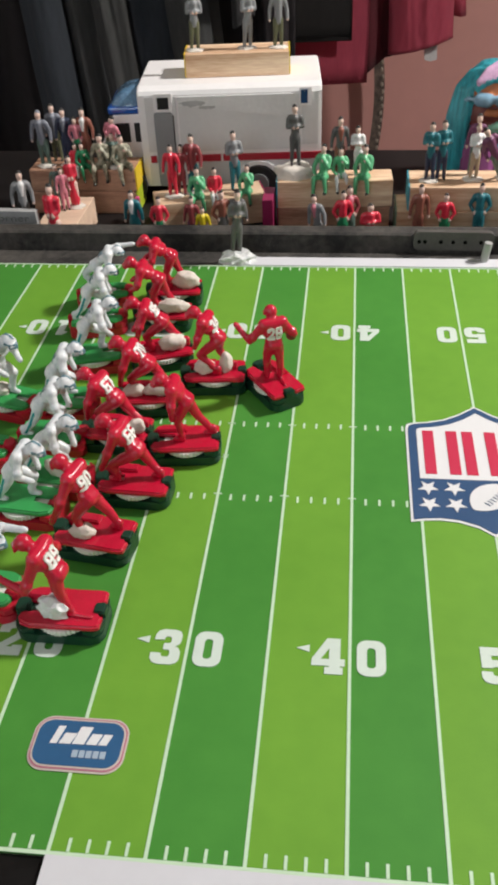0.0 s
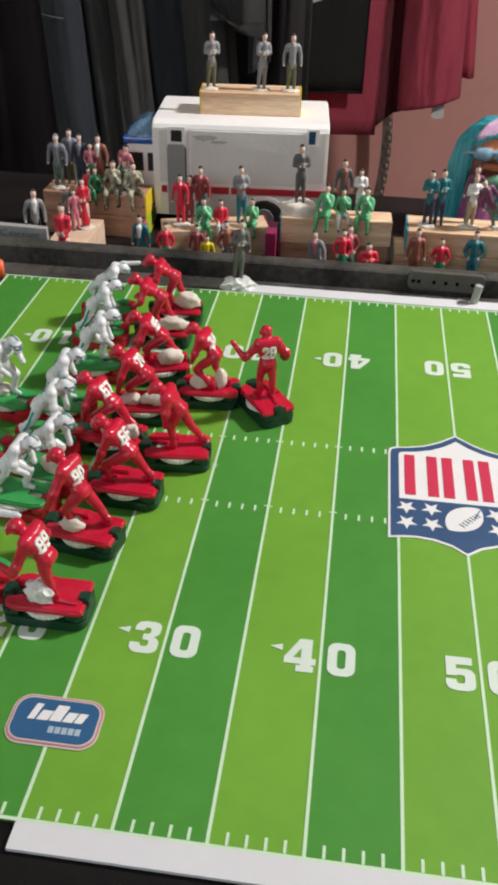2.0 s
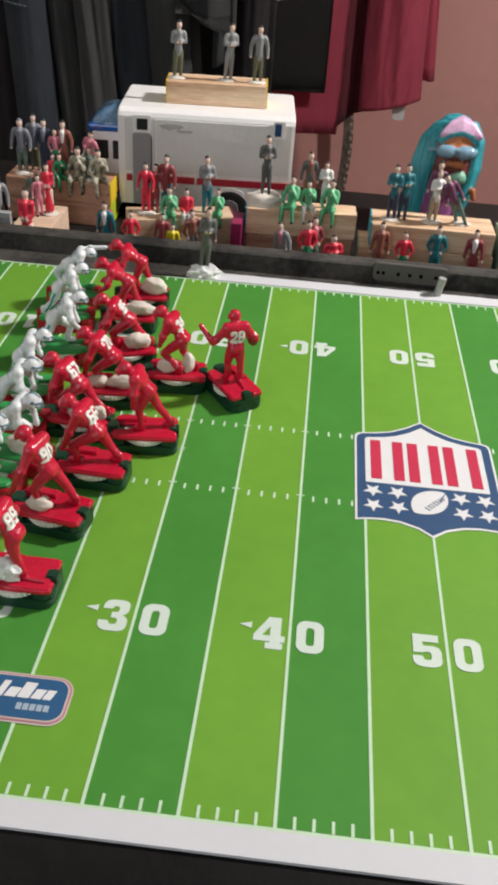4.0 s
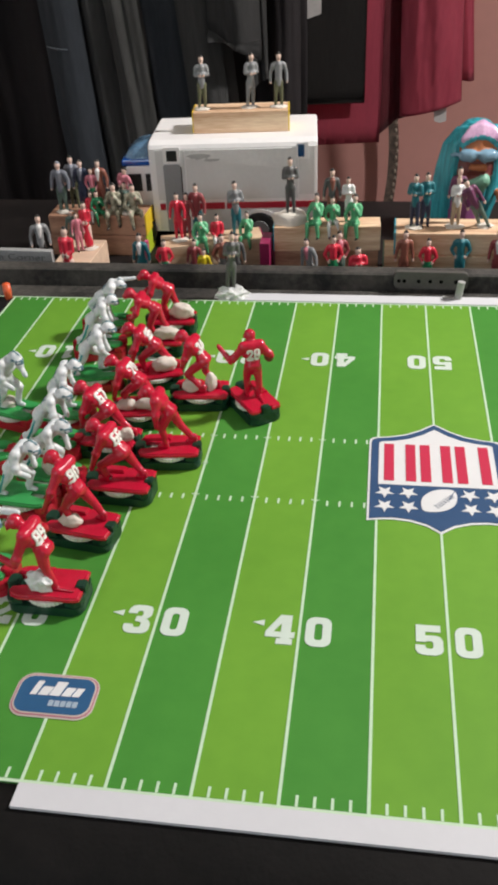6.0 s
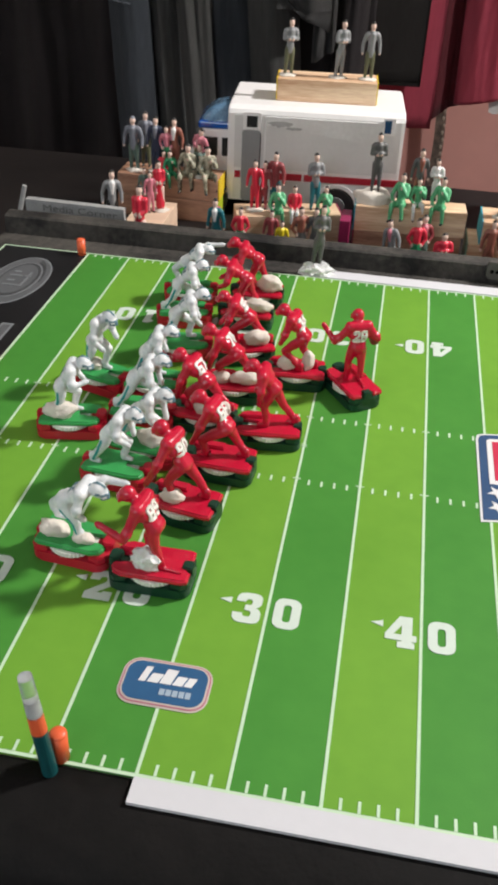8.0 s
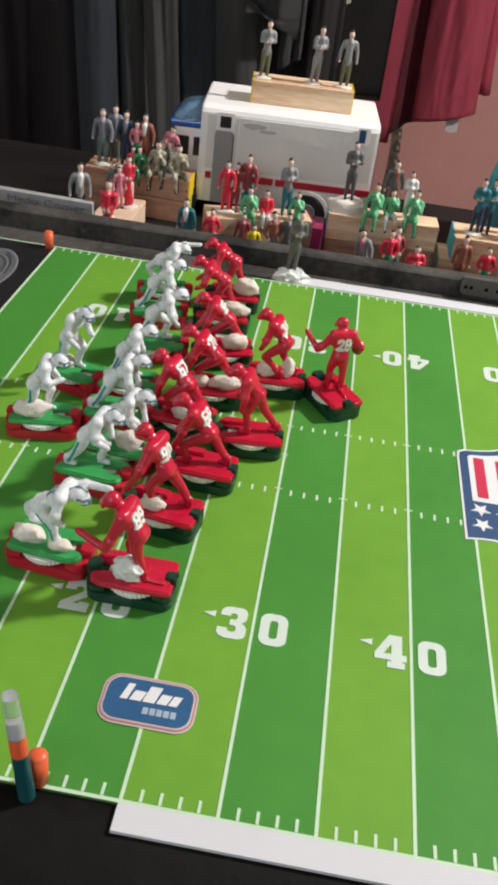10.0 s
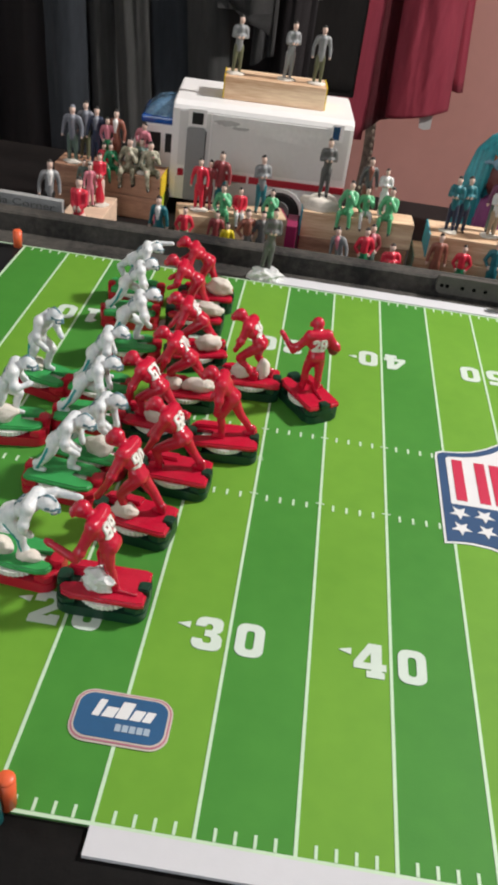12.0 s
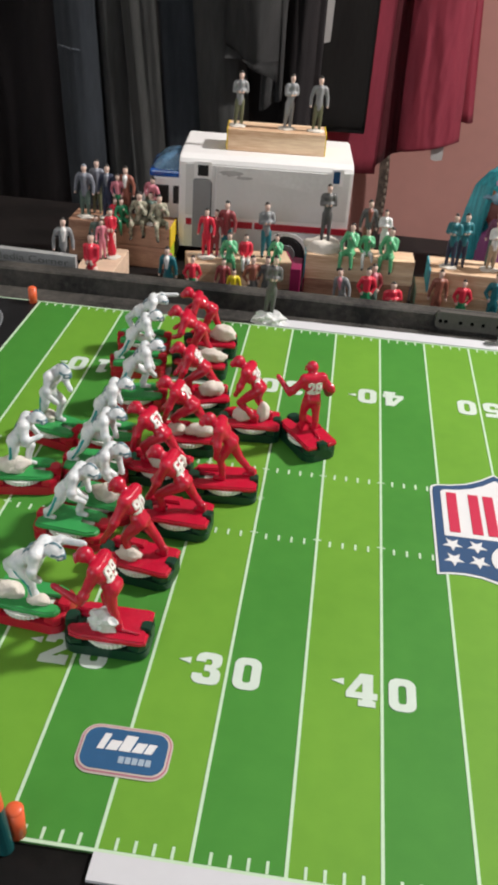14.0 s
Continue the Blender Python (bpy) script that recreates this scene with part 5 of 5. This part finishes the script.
# locks of hair, combed from the crown down both sides
for i in range(11):
    k = i / 10
    prims += limb(((-8 - 12 * k, -6 + 14 * k, 117 - 4 * k), 7.0), ((-22 - 10 * k, -6 + 16 * k, 102 - 4 * k), 6.0), ((-26 - 13 * k, -8 + 18 * k, 72), 4.8), ((-28 - 16 * k, -6 + 16 * k, 36), 4.5), ((-29 - 20 * k, -4 + 14 * k, 2), 4.4))
for i in range(5):
    k = i / 4
    prims += limb(((10 + 8 * k, -4 + 10 * k, 116), 7.0), ((22 + 6 * k, -8 + 12 * k, 100), 5.6), ((22 + 8 * k, -12 + 12 * k, 74), 4.4), ((16 + 9 * k, -14 + 12 * k, 44), 4.2), ((6 + 9 * k, -12 + 10 * k, 4), 4.0))
for i in range(9):
    k = (i - 4) / 4
    prims += limb(((3, -4, 126), 4.6), ((3 + 11 * k, -12, 124 - 3 * abs(k)), 4.8), ((3 + 20 * k, -18, 117 - 5 * abs(k)), 3.4), slot=1)
for s in (1, -1):
    prims += limb(((2, -19, 115), 3.2), ((2 + s * 11, -19, 112), 3.2), ((2 + s * 20, -16, 105), 3.6))
me = melt(prims, 1.5, 2)
for m in (M_HAIRTEAL, M_HAIRPINK, M_DOLLSKIN, M_GLASSES, M_MINT, M_PURPLE, M_DOLLDARK):
    me.materials.append(m)
doll = new("toy_doll_bust", me)
doll.matrix_basis = pose(DX, DY, TZ, 0, 0, 0) @ Matrix.Diagonal((1.0, 1.0, 0.97, 1))
tagged(doll, "toy doll bust with long teal hair and pink fringe", "doll")


# ---- hanging clothes and wall ----
def drape(name, x0, x1, z0, z1, y, amp, folds, m, seed, label, category="clothes", thick=0.012, taper=0.0, hem=0.0, lean=0.0, group="hanging clothes", nx=40, nz=30, bulge=0.0, corner=0.0, pucker=0.0):
    bm = bmesh.new()
    rows = []
    for j in range(nz + 1):
        v = j / nz
        row = []
        for i in range(nx + 1):
            u = i / nx
            w = (x1 - x0) * (1 - taper * v)
            x = (x0 + x1) / 2 + lean * v + (u - 0.5) * w
            a = amp * (math.sin(u * folds * 2 * math.pi + 1.6 * noise.noise((u * 2 + seed, v * 1.2, 0)) + seed) * (1 - 0.35 * v)
                       + 0.8 * noise.noise((u * 4 + seed, v * 2.2, seed)))
            a += -bulge * math.sin(math.pi * u) + 0.42 * amp * noise.noise((u * 5 + v * 6, v * 9 - u * 3, seed)) + 0.10 * amp * noise.noise((u * 13, v * 26, seed)) + pucker * noise.noise((u * 5 + seed, v * 46, u * 9)) * (0.4 + noise.noise((u * 3, v * 7, seed)))
            x += 0.25 * amp * noise.noise((v * 2.5, u * 3, seed + 4))
            edge = (hem * (u - 0.5) + corner * max(0.0, u - 0.7) ** 2 * 11) * (1 - v) + 0.25 * amp * noise.noise((u * 3, seed, 2)) * (1 - v)
            row.append(bm.verts.new((x, y + a, z0 + (z1 - z0) * v + edge)))
        rows.append(row)
    for a, b in zip(rows, rows[1:]):
        for i in range(nx):
            bm.faces.new((a[i], a[i + 1], b[i + 1], b[i]))
    bmesh.ops.solidify(bm, geom=bm.faces[:], thickness=thick)
    ob = link_bm(name, bm, m, smooth=True)
    return tagged(ob, label, category, group)


ZT = 0.62
PY = 1.40
def trousers(x0, x1, z0, y, amp, folds, m, seed, label, lean, seam=False):
    ob = thing("trousers", pose(0, 0, 0), label, "trousers", "hanging clothes")
    for dx, dy, lab in ((0.0, 0.0, ""), (0.010, 0.035, "")):
        leg = drape("leg", x0 + dx + 0.58 * lean, x1 + dx + 0.58 * lean, z0 + dy, ZT, y + dy, amp, folds, m, seed + dy * 9, "", "", bulge=0.015, lean=-lean)
        for key in ("label", "category", "group"):
            if key in leg:
                del leg[key]
        leg.parent = ob
    if seam:
        bm = bmesh.new()
        for i in range(8):
            p = [(x0 + 0.006 + (x1 - x0 - 0.01) * k / 8, y - 0.016 * math.sin(math.pi * (0.06 + 0.88 * k / 8)) - 0.001, 0.070 - 0.0008 * k) for k in (i, i + 1)]
            cyl(p[0], p[1], 0.0018, seg=6, bm=bm)
        part("seam", bm, m, ob, smooth=True)
    w = x1 - x0
    part("waistband", box(x0 + 0.2 * w - 0.42 * lean, y - 0.03, ZT - 0.035, x1 - 0.1 * w - 0.42 * lean, y + 0.06, ZT + 0.004), m, ob)
    return ob


trousers(-0.650, -0.574, -0.60, PY, 0.006, 0.8, M_C["navy"], 1.3, "dark blue-grey trousers hanging on a rail", 0.06, True)
trousers(-0.582, -0.526, -0.55, PY + 0.02, 0.006, 0.9, M_C["charcoal"], 2.1, "charcoal trousers hanging on a rail", 0.07)
trousers(-0.532, -0.472, -0.50, PY, 0.006, 1.0, M_C["olive"], 3.7, "dark grey trousers hanging on a rail", 0.10)
trousers(-0.482, -0.402, -0.55, PY + 0.03, 0.007, 0.8, M_C["navy"], 4.4, "dark navy trousers hanging on a rail", 0.11)
trousers(-0.410, -0.336, -0.50, PY + 0.01, 0.006, 1.0, M_C["charcoal"], 5.9, "charcoal trousers hanging on a rail", 0.10)


def garment(name, label, category, pieces):
    """Hanging cloth made of draped pieces: (part, drape arguments, options)."""
    ob = thing(name, pose(0, 0, 0), label, category, "hanging clothes")
    for nm, args, opt in pieces:
        o = drape(nm, *args, "", "", **opt)
        for key in ("label", "category", "group"):
            if key in o:
                del o[key]
        o.parent = ob
    return ob


garment("jacket", "ash grey jacket hanging crumpled on a rail", "jacket", (
    ("body", (-0.348, -0.256, 0.070, ZT, PY - 0.02, 0.014, 1.1, M_C["ash"], 6.5), dict(hem=-0.055, bulge=0.012)),
    ("hem", (-0.347, -0.257, 0.068, 0.076, PY - 0.024, 0.014, 1.1, M_C["ash"], 6.5), dict(hem=-0.055, bulge=0.012, nz=3)),
    ("sleeve", (-0.288, -0.250, -0.004, ZT, PY + 0.03, 0.010, 1.2, M_C["ash"], 3.5), dict(hem=0.02, bulge=0.016))))
garment("jacket", "black jacket hanging behind grey trousers", "jacket", (
    ("body", (-0.40, -0.19, -0.75, ZT, PY + 0.14, 0.012, 0.7, M_C["black"], 7.7), dict()),
    ("sleeve", (-0.26, -0.20, -0.35, ZT, PY + 0.11, 0.008, 0.7, M_C["black"], 2.7), dict(bulge=0.015))))
drape("curtain", -1.35, -0.62, -0.76, 1.2, PY + 0.12, 0.03, 5, M_C["black"], 8.2, "black curtain hanging beside the clothes", "curtain", nx=90)
SY = 2.0
garment("shirt", "maroon shirt with a wide hem hanging on the wall", "shirt", (
    ("body", (-0.42, -0.050, -0.258, 0.9, SY - 0.03, 0.006, 0.6, M_C["maroon"], 9.1), dict(hem=0.01)),
    # set back from the body, in a darker wine than its maroon
    ("back_piece", (-0.060, 0.006, -0.225, 0.9, SY + 0.01, 0.012, 0.6, M_C["wine"], 10.4), dict(hem=0.05, bulge=-0.01))))
garment("dark_shirt", "faded black shirt hanging over a maroon shirt", "shirt", (
    ("body", (-0.42, -0.0875, -0.150, 0.9, SY - 0.07, 0.005, 0.5, M_C["jet"], 9.6), dict()),
    ("hem", (-0.42, -0.088, -0.152, -0.141, SY - 0.0725, 0.005, 0.5, M_C["jet"], 9.6), dict(nz=3))))
garment("shirt", "maroon shirt hanging beside the pink wall", "shirt", (
    ("body", (-0.004, 0.140, -0.180, 0.9, SY - 0.005, 0.012, 0.9, M_C["maroon"], 11.8), dict(hem=0.036, lean=-0.045, taper=0.24, bulge=0.050, thick=0.006, nx=60, nz=120, pucker=0.004)),
    # darker wine piece behind the body, hanging lower than its hem
    ("back_piece", (-0.012, 0.040, -0.206, 0.9, SY + 0.018, 0.006, 0.6, M_C["wine"], 4.8), dict(hem=0.006, lean=-0.05, taper=0.2, thick=0.006)),
    ("sleeve", (0.118, 0.168, -0.125, 0.9, SY + 0.03, 0.008, 0.8, M_C["maroon"], 12.8), dict(lean=-0.10, thick=0.02, bulge=0.01))))
lab = link_bm("cloth_label", plate([(0.0, 0.0), (0.048, 0.016), (0.050, 0.12), (-0.006, 0.12)], 0, 0.0012), M_CONC2)
lab.matrix_basis = pose(-0.236, SY - 0.105, 0.029, 90)
tagged(lab, "white cloth label hanging from dark clothes", "label")
lab = link_bm("paper_tag", plate([(0.0, 0.0), (0.012, -0.004), (0.028, 0.0), (0.026, 0.034), (-0.004, 0.034)], 0, 0.0012), M_CONC2)
lab.matrix_basis = pose(0.079, 1.978, -0.206, 90)
tagged(lab, "small white paper tag under a maroon shirt", "paper tag")
for (xa, xb), yy, zz in (((-0.75, -0.15), PY, ZT + 0.01), ((-0.45, 0.35), SY, 0.905)):
    rail = link_bm("clothes_rail", cyl((xa, yy, zz), (xb, yy, zz), 0.012, seg=14), M_STEEL)
    tagged(rail, "steel clothes rail under the ceiling", "clothes rail", "clothes rails")
    rail.location = (0, 0, 0)
    for xx in (xa + 0.05, xb - 0.05):
        hk = link_bm("steel_rod", cyl((xx, yy, zz), (xx, yy, RZ1), 0.005, seg=8), M_STEEL)
        tagged(hk, "thin steel rod holding a clothes rail", "rod", "rail rods")

# patterned curved strap behind the blocks
bm = bmesh.new()
prev = None
for i in range(25):
    t = i / 24
    x = -0.034 + 0.030 * math.sin(math.pi * t * 0.9)
    z = -0.66 + 0.46 * t
    ring = [bm.verts.new((x + dx, 2.36 + dy, z)) for dx, dy in ((-0.018, -0.006), (0.010, -0.006), (0.010, 0.006), (-0.018, 0.006))]
    if prev:
        for k in range(4):
            bm.faces.new((prev[k], prev[(k + 1) % 4], ring[(k + 1) % 4], ring[k]))
    prev = ring
M_STRAP = mat("patterned_strap", (0.012, 0.008, 0.007), 0.7, 0.3, 70, 0.3, 300, col2=(0.16, 0.12, 0.095))
st = thing("strap", pose(0, 0, 0), "dark patterned strap with pale studs hanging behind the table", "strap")
part("band", bm, M_STRAP, st)
M_STUD = mat("pale_stud", (0.30, 0.25, 0.20), 0.5, 0.3, 80)
for i in range(22):
    t = 0.06 + 0.042 * i
    sx = -0.034 + 0.030 * math.sin(math.pi * t * 0.9)
    part("stud", ball((sx + 0.003 + 0.003 * (i % 2), 2.3535, -0.66 + 0.46 * t), 0.0042, None, 8, (1, 0.5, 1.5)), M_STUD, st, smooth=True)

# ---- small things round the field ----
sign = thing("corner_sign", pose(-0.4280, 0.5990, TZ, 0, 0, -2), "small grey sign board with handwriting on the rail", "sign")
part("board", box(-0.052, -0.004, 0, 0.052, 0.004, 0.0480), M_CONC, sign, bevel=0.0008)
tb = text_bm("Media Corner", 0, 0, 0.078, 0.0066, 0, 0.0005, 0, -0.005)
part("lettering", tb, M_INK, sign, "thin dark handwriting").matrix_basis = pose(0.006, -0.0041, 0.0412, 90)
post = link_bm("end_post", cyl((-0.4960, 0.5950, TZ), (-0.4780, 0.5950, 0.0220), 0.0030, 0.0024, 10), M_CONC)
tagged(post, "short pale leaning peg at the sign's end", "peg")
holes = thing("perforated_plate", pose(0.0050, 0.5345, 0.0098, 84, 0, -1), "dusty grey plate with a row of holes on the rail", "plate")
part("plate", plate(round_rect(0, 0, 0.066, 0.0155, 0.004), -0.002, 0.0050), M_PLATE, holes, bevel=0.0008)
for i in (-0.0285, -0.0237, -0.0107, -0.0005, 0.0093, 0.0223, 0.0271):
    part("hole", cyl((i, -0.0005, 0.0044), (i, -0.0005, 0.0053), 0.0017, seg=12), M_HOLE, holes, "black hole")
pk = thing("steel_peg", pose(0.0285, 0.513, 0.0008, 0, 8, 0), "short dull steel peg on the far sideline", "peg")
part("pin", cyl((0, 0, 0), (0, 0, 0.0165), 0.0033, seg=14), M_STEEL, pk, smooth=False)
part("foot", box(-0.0135, -0.003, 0, 0.002, 0.0005, 0.0008), M_STEEL, pk)


def pylon(x, y, h):
    bm = cyl((0, 0, 0), (0, 0, h * 0.92), 0.0036, 0.0038, 14)
    ball((0, 0, h * 0.92), 0.0038, bm, 12, (1, 1, 0.45))
    ob = link_bm("end_pylon", bm, M_ORANGE, smooth=True)
    ob.matrix_basis = pose(x, y, 0)
    tagged(ob, "small orange plastic pylon on the field's edge", "pylon", "orange pylons")


def lathe(profile, seg=36):
    bm = bmesh.new()
    rings = [[bm.verts.new((r * math.cos(2 * math.pi * i / seg), r * math.sin(2 * math.pi * i / seg), z)) for i in range(seg)] for r, z in profile]
    for a, b in zip(rings, rings[1:]):
        for i in range(seg):
            bm.faces.new((a[i], a[(i + 1) % seg], b[(i + 1) % seg], b[i]))
    bm.faces.new(rings[0])
    bm.faces.new(rings[-1])
    return bm


knob = thing("control_knob", pose(-0.0575, -0.0685, TZ), "round grey translucent plastic knob at the board's front edge", "knob")
part("housing", lathe([(0.0250, 0), (0.0252, 0.047), (0.0246, 0.0515), (0.0236, 0.0525), (0.0222, 0.0515), (0.0215, 0.049)]), M_KNOB, knob, "grey-blue plastic housing", smooth=True)
part("grip", lathe([(0.0140, 0.0492), (0.0140, 0.0535), (0.0128, 0.0550), (0.006, 0.0554)], 28), M_KNOBTOP, knob, "pale grey grip", smooth=True)

pylon(-0.2232, 0.0012, 0.0172)
pylon(-0.3862, 0.4965, 0.0150)
wand = thing("marker_tube", pose(-0.2258, -0.0052, -0.001, 0, -4, 0), "marker tube, dark teal with orange band and clear cap", "marker")
part("barrel", cyl((0, 0, 0), (0, 0, 0.0265), 0.0033, seg=18), M_DKTEAL, wand, "dark teal barrel")
part("band", cyl((0, 0, 0.0265), (0, 0, 0.0365), 0.0034, 0.0032, 18), M_ORANGE, wand, "orange band")
part("filling", cyl((0, 0, 0.0365), (0, 0, 0.0455), 0.0026, seg=16), M_PAPER, wand, "white filling")
part("cap", cyl((0, 0, 0.0365), (0, 0, 0.0580), 0.0033, 0.0029, 18), M_CLEAR, wand, "clear cap")

# crumbs of dust and foam along the rail and round the far sideline
rnd = random.Random(41)
bm = bmesh.new()
for i in range(420):
    x = rnd.uniform(-0.47, 0.47)
    if rnd.random() < 0.6:
        y, z = FY + 0.0345 - abs(rnd.gauss(0, 0.0035)), -0.0012
        if -0.178 < x < 0.185 and y < FY + 0.018:
            y = FY + rnd.uniform(0.019, 0.029)
        y = min(max(y, FY + 0.003), FY + 0.0295)
    else:
        y, z = FY + rnd.uniform(0.0400, 0.0495), 0.0141
    r = rnd.uniform(0.0002, 0.0007)
    v = [bm.verts.new((x + r * rnd.uniform(-1.6, 1.6), y + r * rnd.uniform(-1, 1), z + r * k)) for k in (0, 0, 0, 1.6)]
    for f in ((0, 1, 2), (0, 1, 3), (1, 2, 3), (2, 0, 3)):
        bm.faces.new([v[k] for k in f])
M_DUST = mat("grey_dust", (0.12, 0.115, 0.105), 0.9, 0.4, 200)
crumbs = link_bm("dust_crumbs", bm, M_DUST)
tagged(crumbs, "grey dust crumbs scattered along the black rail", "dust", kind="stuff")
